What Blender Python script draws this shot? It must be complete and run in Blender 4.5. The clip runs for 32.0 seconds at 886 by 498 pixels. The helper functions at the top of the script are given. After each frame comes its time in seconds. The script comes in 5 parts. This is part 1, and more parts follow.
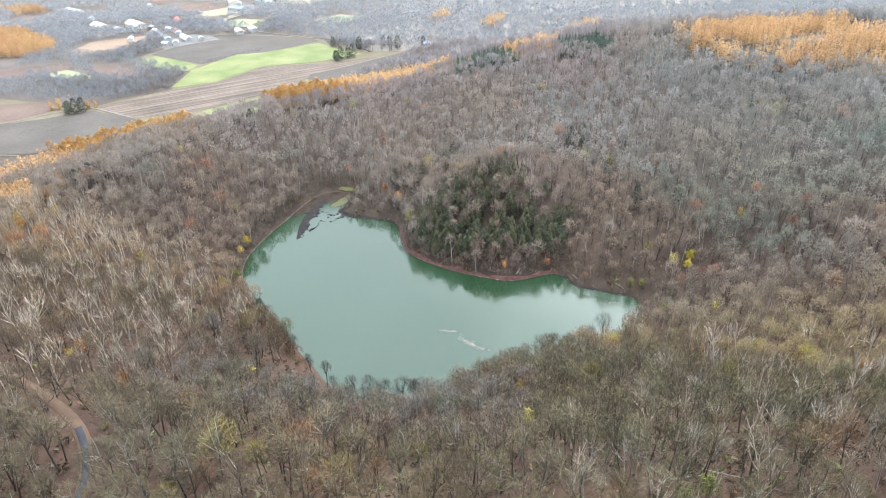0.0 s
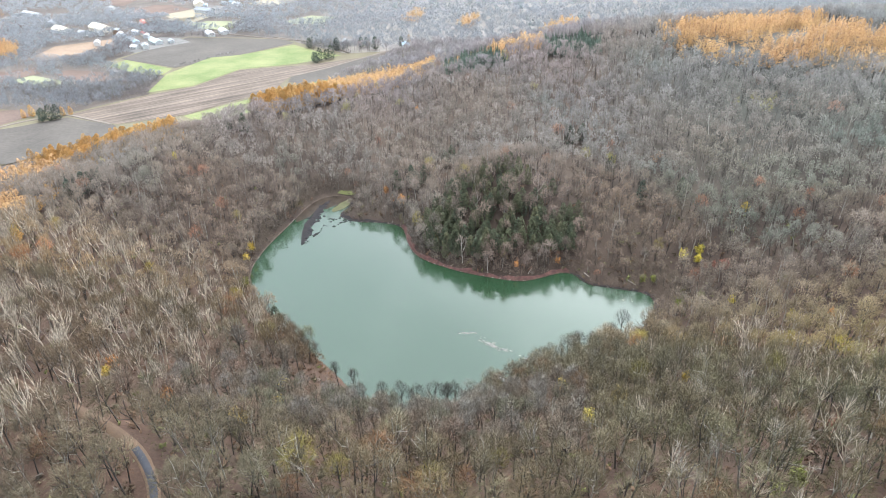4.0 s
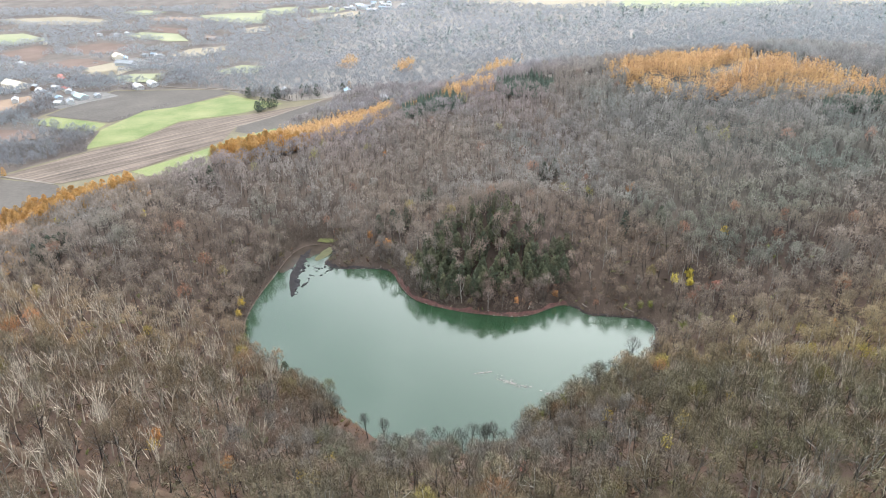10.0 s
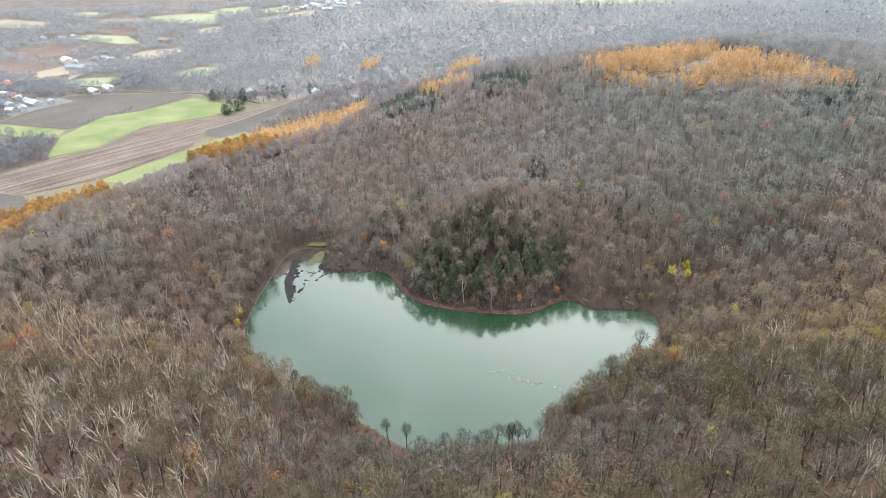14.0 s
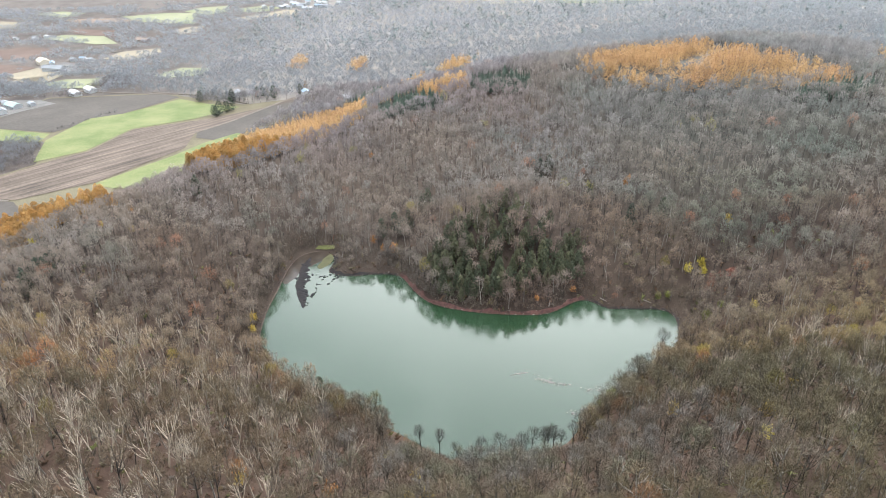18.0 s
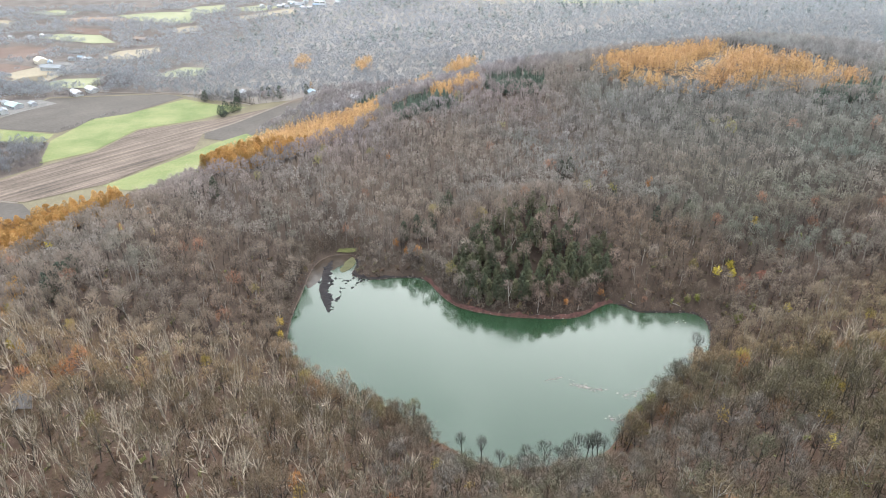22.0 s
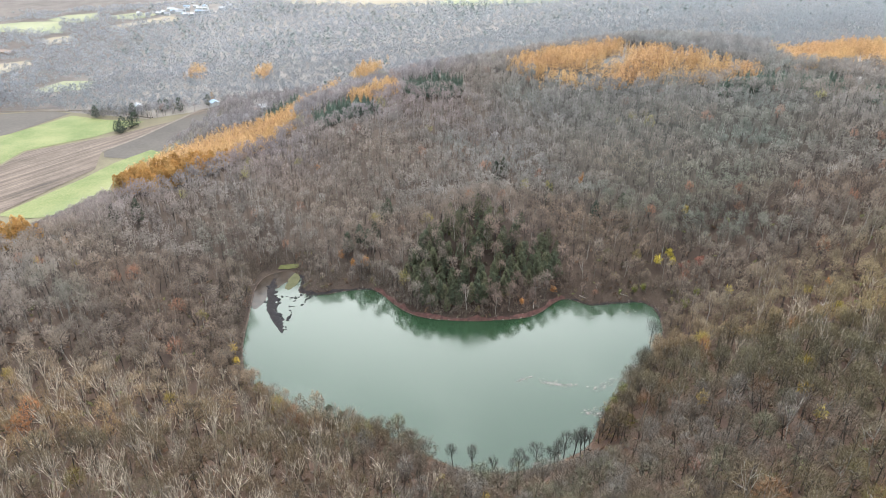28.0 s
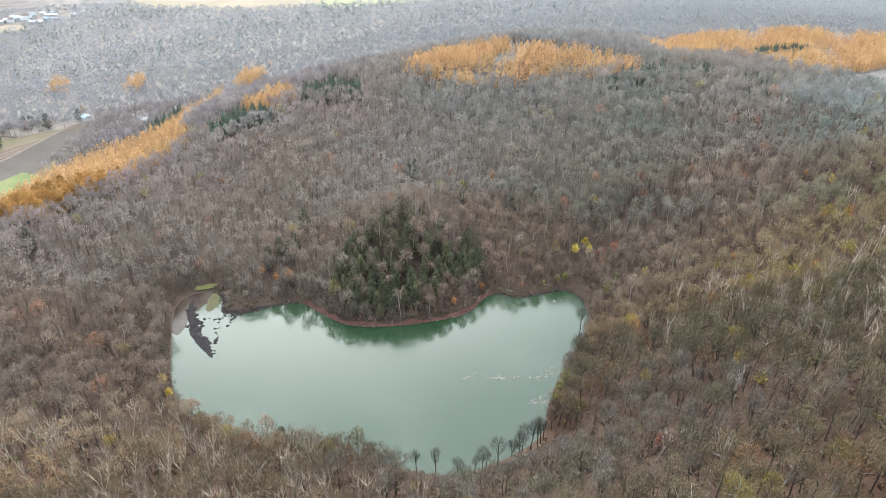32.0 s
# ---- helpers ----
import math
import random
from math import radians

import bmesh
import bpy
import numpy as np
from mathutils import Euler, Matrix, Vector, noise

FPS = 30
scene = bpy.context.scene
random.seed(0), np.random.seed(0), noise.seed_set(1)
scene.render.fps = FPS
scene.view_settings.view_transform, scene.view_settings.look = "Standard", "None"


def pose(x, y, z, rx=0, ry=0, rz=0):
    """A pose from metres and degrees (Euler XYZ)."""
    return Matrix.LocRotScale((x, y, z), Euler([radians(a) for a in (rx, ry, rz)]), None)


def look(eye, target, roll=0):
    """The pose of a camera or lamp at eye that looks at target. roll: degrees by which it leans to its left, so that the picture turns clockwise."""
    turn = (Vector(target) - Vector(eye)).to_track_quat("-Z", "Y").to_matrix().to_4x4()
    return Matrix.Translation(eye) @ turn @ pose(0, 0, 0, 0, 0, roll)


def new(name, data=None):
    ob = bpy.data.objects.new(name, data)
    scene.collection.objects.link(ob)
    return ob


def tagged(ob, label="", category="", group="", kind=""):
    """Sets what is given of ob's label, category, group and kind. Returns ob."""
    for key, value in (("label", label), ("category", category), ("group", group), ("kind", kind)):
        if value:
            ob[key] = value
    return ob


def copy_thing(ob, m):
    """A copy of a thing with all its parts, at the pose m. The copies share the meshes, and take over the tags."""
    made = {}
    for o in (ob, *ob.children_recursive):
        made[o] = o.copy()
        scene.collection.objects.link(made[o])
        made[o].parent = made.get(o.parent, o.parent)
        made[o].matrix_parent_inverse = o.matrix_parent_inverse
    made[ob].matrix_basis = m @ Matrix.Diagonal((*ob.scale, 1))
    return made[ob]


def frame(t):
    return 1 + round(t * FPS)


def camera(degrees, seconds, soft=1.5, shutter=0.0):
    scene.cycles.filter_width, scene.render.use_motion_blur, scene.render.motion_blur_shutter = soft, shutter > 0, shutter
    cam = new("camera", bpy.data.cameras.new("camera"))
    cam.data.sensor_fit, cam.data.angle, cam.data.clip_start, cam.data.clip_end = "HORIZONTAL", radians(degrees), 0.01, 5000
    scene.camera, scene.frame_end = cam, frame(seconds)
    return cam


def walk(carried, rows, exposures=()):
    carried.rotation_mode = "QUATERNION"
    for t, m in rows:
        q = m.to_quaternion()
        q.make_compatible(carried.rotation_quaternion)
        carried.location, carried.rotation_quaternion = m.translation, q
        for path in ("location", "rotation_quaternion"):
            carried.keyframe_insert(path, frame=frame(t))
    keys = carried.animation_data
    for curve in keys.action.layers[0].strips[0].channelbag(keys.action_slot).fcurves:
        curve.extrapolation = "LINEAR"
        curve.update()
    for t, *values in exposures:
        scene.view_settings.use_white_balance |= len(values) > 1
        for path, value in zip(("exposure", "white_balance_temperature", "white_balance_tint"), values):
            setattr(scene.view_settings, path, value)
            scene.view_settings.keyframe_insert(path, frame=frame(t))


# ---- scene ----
# camera: seconds, eye, yaw (to the left of +y), pitch, roll in degrees
PATH = [
    (0, (64.36, -389.76, 236.39), 17.223, -32.236, -2.352),
    (1.5, (53.95, -391.25, 237.17), 15.599, -32.360, -2.174),
    (3, (42.46, -393.75, 237.85), 14.076, -32.432, -2.018),
    (3.5, (38.46, -394.67, 238.06), 13.673, -32.420, -1.971),
    (5.5, (21.95, -398.26, 238.77), 12.820, -32.052, -1.800),
    (6, (17.76, -399.05, 238.93), 12.543, -31.115, -1.761),
    (6.5, (13.56, -399.78, 239.07), 12.207, -30.260, -1.724),
    (7, (9.36, -400.44, 239.19), 11.898, -29.327, -1.688),
    (7.5, (5.18, -401.02, 239.31), 11.368, -28.949, -1.653),
    (8, (1.02, -401.51, 239.42), 10.102, -28.990, -1.619),
    (8.5, (-3.11, -401.92, 239.51), 8.815, -29.061, -1.586),
    (9, (-7.20, -402.24, 239.60), 7.474, -29.109, -1.554),
    (9.5, (-11.25, -402.48, 239.67), 6.129, -29.144, -1.522),
    (10, (-15.25, -402.62, 239.73), 5.089, -29.199, -1.491),
    (10.5, (-19.19, -402.67, 239.78), 4.525, -29.224, -1.460),
    (11.5, (-26.89, -402.53, 239.86), 3.421, -29.295, -1.399),
    (12, (-30.65, -402.34, 239.88), 2.810, -29.332, -1.368),
    (13, (-37.95, -401.73, 239.90), 1.637, -29.388, -1.306),
    (14, (-44.97, -400.86, 239.88), 0.538, -29.423, -1.242),
    (14.5, (-48.38, -400.34, 239.87), 0.055, -29.452, -1.209),
    (16.5, (-61.35, -397.79, 239.73), -1.456, -29.478, -1.068),
    (17.5, (-67.48, -396.31, 239.63), -1.745, -29.568, -0.990),
    (19, (-76.32, -393.93, 239.46), -2.258, -29.566, -0.861),
    (20.5, (-84.88, -391.44, 239.29), -2.498, -29.601, -0.714),
    (21.5, (-90.51, -389.76, 239.18), -2.726, -29.585, -0.604),
    (22, (-93.32, -388.91, 239.13), -2.897, -29.590, -0.545),
    (23, (-98.95, -387.21, 239.05), -3.333, -29.609, -0.419),
    (24, (-104.66, -385.49, 239.00), -4.139, -29.582, -0.280),
    (24.5, (-107.56, -384.62, 238.98), -4.756, -29.565, -0.206),
    (25, (-110.49, -383.74, 238.98), -5.579, -29.511, -0.129),
    (25.5, (-113.45, -382.84, 238.99), -6.565, -29.502, -0.048),
    (27.5, (-125.77, -379.03, 239.16), -11.879, -29.449, 0.314),
    (28, (-128.97, -377.99, 239.24), -13.249, -29.391, 0.414),
    (29, (-135.51, -375.78, 239.47), -15.928, -29.322, 0.629),
    (30, (-142.22, -373.33, 239.79), -18.653, -29.268, 0.861),
    (31, (-149.07, -370.60, 240.21), -21.418, -29.283, 1.113),
    (32, (-155.97, -367.52, 240.74), -24.689, -29.268, 1.386),
]


def aim(eye, yaw, pitch, roll):
    y, p = radians(yaw), radians(pitch)
    ahead = Vector((-math.sin(y) * math.cos(p), math.cos(y) * math.cos(p), math.sin(p)))
    return look(eye, Vector(eye) + ahead * 100, roll)


cam = camera(65.94, 32.0, soft=0.75)
walk(cam, [(t, aim(eye, yaw, pitch, roll)) for t, eye, yaw, pitch, roll in PATH], [(0, 2.54, 5850, 8), (5, 2.47, 5850, 8), (7.5, 2.34, 5920, 9), (12, 2.22, 6000, 9), (25, 2.18, 6050, 9), (32, 2.22, 6050, 9)])

# ---- light: bright overcast day ----
SUN_ELEV, SUN_TURN = 74, 12
world = bpy.data.worlds.new("overcast_sky")
world.use_nodes = True
scene.world = world
wn, wl = world.node_tree.nodes, world.node_tree.links
sky = wn.new("ShaderNodeTexSky")
sky.sky_type, sky.sun_disc = "NISHITA", False
sky.sun_elevation, sky.sun_rotation = radians(SUN_ELEV), radians(SUN_TURN)
sky.air_density, sky.dust_density, sky.ozone_density = 1.0, 3.0, 1.0
grey = wn.new("ShaderNodeHueSaturation")
grey.inputs["Saturation"].default_value = 0.25
wl.new(sky.outputs[0], grey.inputs["Color"])
cloud = wn.new("ShaderNodeMix")          # an even cloud sheet before the sky
cloud.data_type = "RGBA"
cloud.inputs["Factor"].default_value = 0.72
where, axes, glow, sheet_colour = wn.new("ShaderNodeTexCoord"), wn.new("ShaderNodeVectorMath"), wn.new("ShaderNodeMapRange"), wn.new("ShaderNodeMix")
glow.inputs["From Min"].default_value, glow.inputs["From Max"].default_value = 0.68, 0.97
axes.operation = "DOT_PRODUCT"
axes.inputs[1].default_value = (math.sin(radians(SUN_TURN)), math.cos(radians(SUN_TURN)), 0)
glow.interpolation_type = "SMOOTHSTEP"
sheet_colour.data_type = "RGBA"          # thinner, brighter cloud on the sun's side
sheet_colour.inputs["A"].default_value, sheet_colour.inputs["B"].default_value = (2.75, 2.85, 2.9, 1), (17.0, 16.3, 15.4, 1)
wl.new(where.outputs["Generated"], axes.inputs[0])
wl.new(axes.outputs["Value"], glow.inputs[0])
wl.new(glow.outputs[0], sheet_colour.inputs["Factor"])
wl.new(sheet_colour.outputs["Result"], cloud.inputs["B"])
wl.new(grey.outputs[0], cloud.inputs["A"])
wl.new(cloud.outputs["Result"], wn["Background"].inputs[0])
wn["Background"].inputs[1].default_value = 0.15
sun_data = bpy.data.lights.new("sun", "SUN")
sun_data.energy, sun_data.angle, sun_data.color = 0.7, radians(20), (1.0, 0.97, 0.92)
sun = new("sun", sun_data)
sun.rotation_euler = (radians(90 - SUN_ELEV), 0, radians(180 - SUN_TURN))


# ---- materials ----
def material(name, one, two, size=1.0, rough=0.9, bump=0.0, fine=None, metallic=0.0):
    """A surface that wanders between two colours at two scales."""
    m = bpy.data.materials.new(name)
    m.use_nodes = True
    n, l = m.node_tree.nodes, m.node_tree.links
    b = n["Principled BSDF"]
    place = n.new("ShaderNodeNewGeometry")
    big, small = n.new("ShaderNodeTexNoise"), n.new("ShaderNodeTexNoise")
    big.inputs["Scale"].default_value, small.inputs["Scale"].default_value = 1 / size, (fine or 8) / size
    big.inputs["Detail"].default_value = small.inputs["Detail"].default_value = 6
    both = n.new("ShaderNodeMath")
    both.operation = "MULTIPLY_ADD"
    both.inputs[1].default_value, both.inputs[2].default_value = 0.6, 0.0
    mix = n.new("ShaderNodeMix")
    mix.data_type = "RGBA"
    mix.inputs["A"].default_value, mix.inputs["B"].default_value = (*one, 1), (*two, 1)
    half = n.new("ShaderNodeMath")
    half.operation, half.inputs[1].default_value = "MULTIPLY", 0.4
    ramp = n.new("ShaderNodeMapRange")
    ramp.inputs["From Min"].default_value, ramp.inputs["From Max"].default_value = 0.36, 0.64
    l.new(place.outputs["Position"], big.inputs["Vector"])
    l.new(place.outputs["Position"], small.inputs["Vector"])
    l.new(big.outputs[0], both.inputs[0])
    l.new(small.outputs[0], half.inputs[0])
    l.new(half.outputs[0], both.inputs[2])
    l.new(both.outputs[0], ramp.inputs[0])
    l.new(ramp.outputs[0], mix.inputs["Factor"])
    l.new(mix.outputs["Result"], b.inputs["Base Color"])
    b.inputs["Roughness"].default_value, b.inputs["Metallic"].default_value = rough, metallic
    b.inputs["Specular IOR Level"].default_value = 0.25
    if bump:
        k = n.new("ShaderNodeBump")
        k.inputs["Strength"].default_value, k.inputs["Distance"].default_value = 0.6, bump
        l.new(small.outputs[0], k.inputs["Height"])
        l.new(k.outputs[0], b.inputs["Normal"])
    return m


def tinted(name, rough=0.9, spread=0.14):
    """Wood, bark and leaves: each plant brings its own colour as the attribute tint, each twig wanders round it."""
    m = bpy.data.materials.new(name)
    m.use_nodes = True
    n, l = m.node_tree.nodes, m.node_tree.links
    b = n["Principled BSDF"]
    tint = n.new("ShaderNodeAttribute")
    tint.attribute_name = "tint"
    geo = n.new("ShaderNodeNewGeometry")
    span = n.new("ShaderNodeMapRange")
    span.inputs["To Min"].default_value, span.inputs["To Max"].default_value = 1 - spread, 1 + spread
    hsv = n.new("ShaderNodeHueSaturation")
    own, each, both = n.new("ShaderNodeObjectInfo"), n.new("ShaderNodeMapRange"), n.new("ShaderNodeMath")
    each.inputs["To Min"].default_value, each.inputs["To Max"].default_value = 0.8, 1.2
    both.operation = "MULTIPLY"
    l.new(own.outputs["Random"], each.inputs[0])
    l.new(span.outputs[0], both.inputs[0])
    l.new(each.outputs[0], both.inputs[1])
    l.new(geo.outputs["Random Per Island"], span.inputs[0])
    l.new(both.outputs[0], hsv.inputs["Value"])
    l.new(tint.outputs["Color"], hsv.inputs["Color"])
    l.new(hsv.outputs[0], b.inputs["Base Color"])
    b.inputs["Roughness"].default_value = rough
    b.inputs["Specular IOR Level"].default_value = 0.2
    return m


M_WOOD = tinted("bare_wood")
M_TWIG = tinted("fine_twigs", 0.9, 0.05)
M_NEEDLE = tinted("larch_needles", 0.8, 0.10)
for m in (M_TWIG, M_NEEDLE):          # loose crowns let light through
    n, l = m.node_tree.nodes, m.node_tree.links
    thin, both = n.new("ShaderNodeBsdfTranslucent"), n.new("ShaderNodeMixShader")
    both.inputs[0].default_value = 0.40
    l.new(n["Principled BSDF"].inputs["Base Color"].links[0].from_socket, thin.inputs["Color"])
    l.new(n["Principled BSDF"].outputs[0], both.inputs[1])
    l.new(thin.outputs[0], both.inputs[2])
    l.new(both.outputs[0], n["Material Output"].inputs["Surface"])
M_LEAF = tinted("leaves", 0.7, 0.3)
M_FLOOR = material("leaf_litter", (0.044, 0.031, 0.024), (0.085, 0.060, 0.044), 30, 0.95, 0.4, 30)
nodes, links = M_FLOOR.node_tree.nodes, M_FLOOR.node_tree.links       # dry grass and brush replace the litter out on the plain, paled for haze
paler, plan = nodes.new("ShaderNodeMix"), nodes.new("ShaderNodeAttribute")
plan.attribute_name = "tint"
paler.data_type, paler.blend_type, paler.inputs["Factor"].default_value = "RGBA", "MULTIPLY", 1.0
links.new(nodes["Principled BSDF"].inputs["Base Color"].links[0].from_socket, paler.inputs["A"])
links.new(plan.outputs["Color"], paler.inputs["B"])
links.new(paler.outputs["Result"], nodes["Principled BSDF"].inputs["Base Color"])
M_BANK = material("red_bank", (0.045, 0.024, 0.021), (0.135, 0.066, 0.055), 2, 0.9, 0.3, 10)
M_STONE = material("wet_stone", (0.010, 0.0095, 0.011), (0.026, 0.023, 0.024), 2, 0.85, 0.2)
M_GRASS = material("meadow_grass", (0.090, 0.120, 0.038), (0.185, 0.188, 0.082), 34, 0.9, 0.2, 20)
M_PALE = material("dry_grass", (0.30, 0.33, 0.12), (0.42, 0.36, 0.18), 60, 0.9, 0.2, 20)
M_PLOUGH = material("ploughed_earth", (0.17, 0.12, 0.085), (0.25, 0.18, 0.125), 40, 0.95, 0.3, 12)
M_DARK = material("dark_earth", (0.060, 0.052, 0.045), (0.092, 0.080, 0.068), 50, 0.95, 0.3, 15)
M_RED = material("red_earth", (0.095, 0.066, 0.053), (0.14, 0.098, 0.078), 40, 0.95, 0.3, 12)
M_TRACK = material("gravel_track", (0.12, 0.10, 0.082), (0.17, 0.145, 0.12), 10, 0.95, 0.1)
M_ASPHALT = material("asphalt", (0.026, 0.027, 0.032), (0.042, 0.043, 0.050), 5, 0.8, 0.02)


def water_material():
    m = bpy.data.materials.new("green_lake_water")
    m.use_nodes = True
    n, l = m.node_tree.nodes, m.node_tree.links
    b = n["Principled BSDF"]
    b.inputs["IOR"].default_value = 1.75
    b.inputs["Specular Tint"].default_value = (0.97, 1.0, 0.95, 1)
    geo, murk, mix = n.new("ShaderNodeNewGeometry"), n.new("ShaderNodeTexNoise"), n.new("ShaderNodeMix")
    murk.inputs["Scale"].default_value, murk.inputs["Detail"].default_value = 0.014, 4
    mix.data_type = "RGBA"
    mix.inputs["A"].default_value, mix.inputs["B"].default_value = (0.0135, 0.031, 0.0135, 1), (0.0205, 0.043, 0.022, 1)
    breeze, calm = n.new("ShaderNodeTexNoise"), n.new("ShaderNodeMapRange")          # ruffled and glassy reaches
    breeze.inputs["Scale"].default_value, breeze.inputs["Detail"].default_value = 0.018, 3
    calm.inputs["From Min"].default_value, calm.inputs["From Max"].default_value = 0.38, 0.62
    calm.inputs["To Min"].default_value, calm.inputs["To Max"].default_value = 0.07, 0.2
    l.new(geo.outputs["Position"], breeze.inputs["Vector"])
    l.new(breeze.outputs[0], calm.inputs[0])
    l.new(calm.outputs[0], b.inputs["Roughness"])
    wave, bump = n.new("ShaderNodeTexNoise"), n.new("ShaderNodeBump")
    wave.inputs["Scale"].default_value, wave.inputs["Detail"].default_value = 0.7, 4
    bump.inputs["Strength"].default_value, bump.inputs["Distance"].default_value = 0.12, 0.05
    l.new(geo.outputs["Position"], murk.inputs["Vector"])
    l.new(geo.outputs["Position"], wave.inputs["Vector"])
    l.new(murk.outputs[0], mix.inputs["Factor"])
    l.new(mix.outputs["Result"], b.inputs["Base Color"])
    l.new(wave.outputs[0], bump.inputs["Height"])
    l.new(bump.outputs[0], b.inputs["Normal"])
    return m


M_WATER = water_material()

# ---- the lie of the land ----
SHORE = [(-137, 27), (-152, 26), (-161, 12), (-165, -20), (-168, -50), (-166, -75), (-155, -96), (-127, -123), (-113, -131),
         (-95, -146), (-81, -156), (-70, -165), (-55, -172), (-28, -171), (-8, -165), (8, -147), (25, -131), (45, -115),
         (63, -102), (74, -86), (79, -67), (74, -58), (60, -56), (42, -54), (33, -46), (24, -45), (4, -57), (-18, -57),
         (-44, -52), (-66, -42), (-77, -27), (-87, -8), (-105, -5), (-120, -6), (-134, 0), (-132, 14)]


def smooth_ring(corners, steps=4):
    """A closed Catmull-Rom line through the corners."""
    c = np.array(corners, float)
    a, b, d, e = np.roll(c, 1, 0), c, np.roll(c, -1, 0), np.roll(c, -2, 0)
    out = []
    for k in range(steps):
        t = k / steps
        out.append(0.5 * (2 * b + (d - a) * t + (2 * a - 5 * b + 4 * d - e) * t**2 + (3 * b - a - 3 * d + e) * t**3))
    return np.stack(out, 1).reshape(-1, 2)


RING = smooth_ring(SHORE)


def inside(x, y, ring):
    hit = np.zeros(np.shape(x), bool)
    for (x0, y0), (x1, y1) in zip(ring, np.roll(ring, -1, 0)):
        if y0 != y1:
            hit ^= ((y0 > y) != (y1 > y)) & (x < (x1 - x0) * (y - y0) / (y1 - y0) + x0)
    return hit


def from_ring(x, y, ring):
    """Distance to a closed line, negative within."""
    best = np.full(np.shape(x), 1e9)
    for (x0, y0), (x1, y1) in zip(ring, np.roll(ring, -1, 0)):
        dx, dy = x1 - x0, y1 - y0
        u = np.clip(((x - x0) * dx + (y - y0) * dy) / (dx * dx + dy * dy + 1e-9), 0, 1)
        best = np.minimum(best, np.hypot(x - x0 - u * dx, y - y0 - u * dy))
    return np.where(inside(x, y, ring), -best, best)


# crater wall by bearing from the lake: height of the crest, its distance, the fall behind it, what the land behind keeps
RIM = {0: (85, 220, 400, 55), 30: (74, 240, 400, 50), 55: (66, 330, 350, 35), 80: (52, 280, 260, 12), 95: (38, 210, 220, 5),
       110: (27, 130, 170, 0), 130: (28, 100, 150, 0), 150: (30, 90, 150, 0), 180: (33, 105, 150, 0), 210: (60, 120, 200, 20),
       240: (76, 115, 250, 40), 270: (86, 115, 250, 50), 300: (95, 130, 400, 60), 330: (92, 180, 400, 60), 360: (85, 220, 400, 55)}


def plain(x, y):
    return -17 + 0.028 * (np.clip(x, -900, 200) + 456) - 0.058 * (np.minimum(y, 1000) + 0.2 * np.maximum(0, y - 1000) * (y < 3000) - 262)


def height(x, y):
    x, y = np.asarray(x, float), np.asarray(y, float)
    d = from_ring(x, y, RING)
    turn = np.degrees(np.arctan2(y + 90, x + 40)) % 360
    keys = list(RIM)
    top, wide, fall, keep = (np.interp(turn, keys, [RIM[k][j] for k in keys]) for j in range(4))
    u = np.clip(d / wide, 0, 1)
    z = top * (1.2 * u - 0.2 * u * u)
    v = np.clip((d - wide) / fall, 0, 1)
    v = v * v * (3 - 2 * v)
    far = np.clip((np.hypot(x, y) - 900) / 900, 0, 1)
    z = z + (plain(x, y) + keep * (1 - far) - z) * v
    z = z + 27 * np.exp(-(((x + 18) / 42) ** 2 + ((y - 6) / 34) ** 2)) * np.clip(d / 12, 0, 1)
    swell = np.sin(x * 0.031 + 1.3 * np.sin(y * 0.017)) * np.sin(y * 0.027 + 0.8 * np.sin(x * 0.021))
    z = z + 2.2 * swell * np.clip(d / 60, 0, 1) * (1 - v)
    return np.where(d < 0, np.maximum(-4, d * 0.5), z)


def raw_mesh(name, co, tris, materials, tint=None, slots=None, smooth=False):
    me = bpy.data.meshes.new(name)
    me.vertices.add(len(co))
    me.vertices.foreach_set("co", np.asarray(co, np.float32).ravel())
    k = tris.shape[1]
    me.loops.add(tris.size)
    me.loops.foreach_set("vertex_index", np.asarray(tris, np.int32).ravel())
    me.polygons.add(len(tris))
    me.polygons.foreach_set("loop_start", np.arange(0, tris.size, k, dtype=np.int32))
    for m in materials:
        me.materials.append(m)
    if slots is not None:
        me.polygons.foreach_set("material_index", np.asarray(slots, np.int32))
    if tint is not None:
        c = np.ones((len(co), 4), np.float32)
        c[:, :3] = tint
        me.attributes.new("tint", "FLOAT_COLOR", "POINT").data.foreach_set("color", c.ravel())
    me.update(calc_edges=True)
    if smooth:
        me.polygons.foreach_set("use_smooth", np.ones(len(tris), bool))
    return me


def wander(p, size, seed):
    """A slow wandering value between about -1 and 1 over the plan."""
    x, y = p[:, 0] / size, p[:, 1] / size
    return (np.sin(x * 2.1 + seed) * np.cos(y * 1.7 - seed * 2) + np.sin(x * 0.9 - y * 1.3 + seed * 3) + 0.6 * np.sin(x * 4.3 + y * 3.7 + seed)) / 2.2


def sheet(xs, ys, lift=0.0):
    gx, gy = np.meshgrid(xs, ys)
    co = np.stack([gx.ravel(), gy.ravel(), height(gx, gy).ravel() + lift], 1)
    n, k = len(xs), np.arange(len(xs) * (len(ys) - 1)).reshape(-1, len(xs))[:, :-1].ravel()
    return co, np.stack([k, k + 1, k + n + 1, k + n], 1)


def spread(lo, hi, step, reach):
    out = [np.arange(lo, hi + 0.1, step)]
    left, right, e = [], [], step
    while hi + sum(right) < reach:
        e *= 1.15
        right.append(e)
    e = step
    while lo - sum(left) > -reach:
        e *= 1.15
        left.append(e)
    return np.concatenate([(lo - np.cumsum(left))[::-1], out[0], hi + np.cumsum(right)])


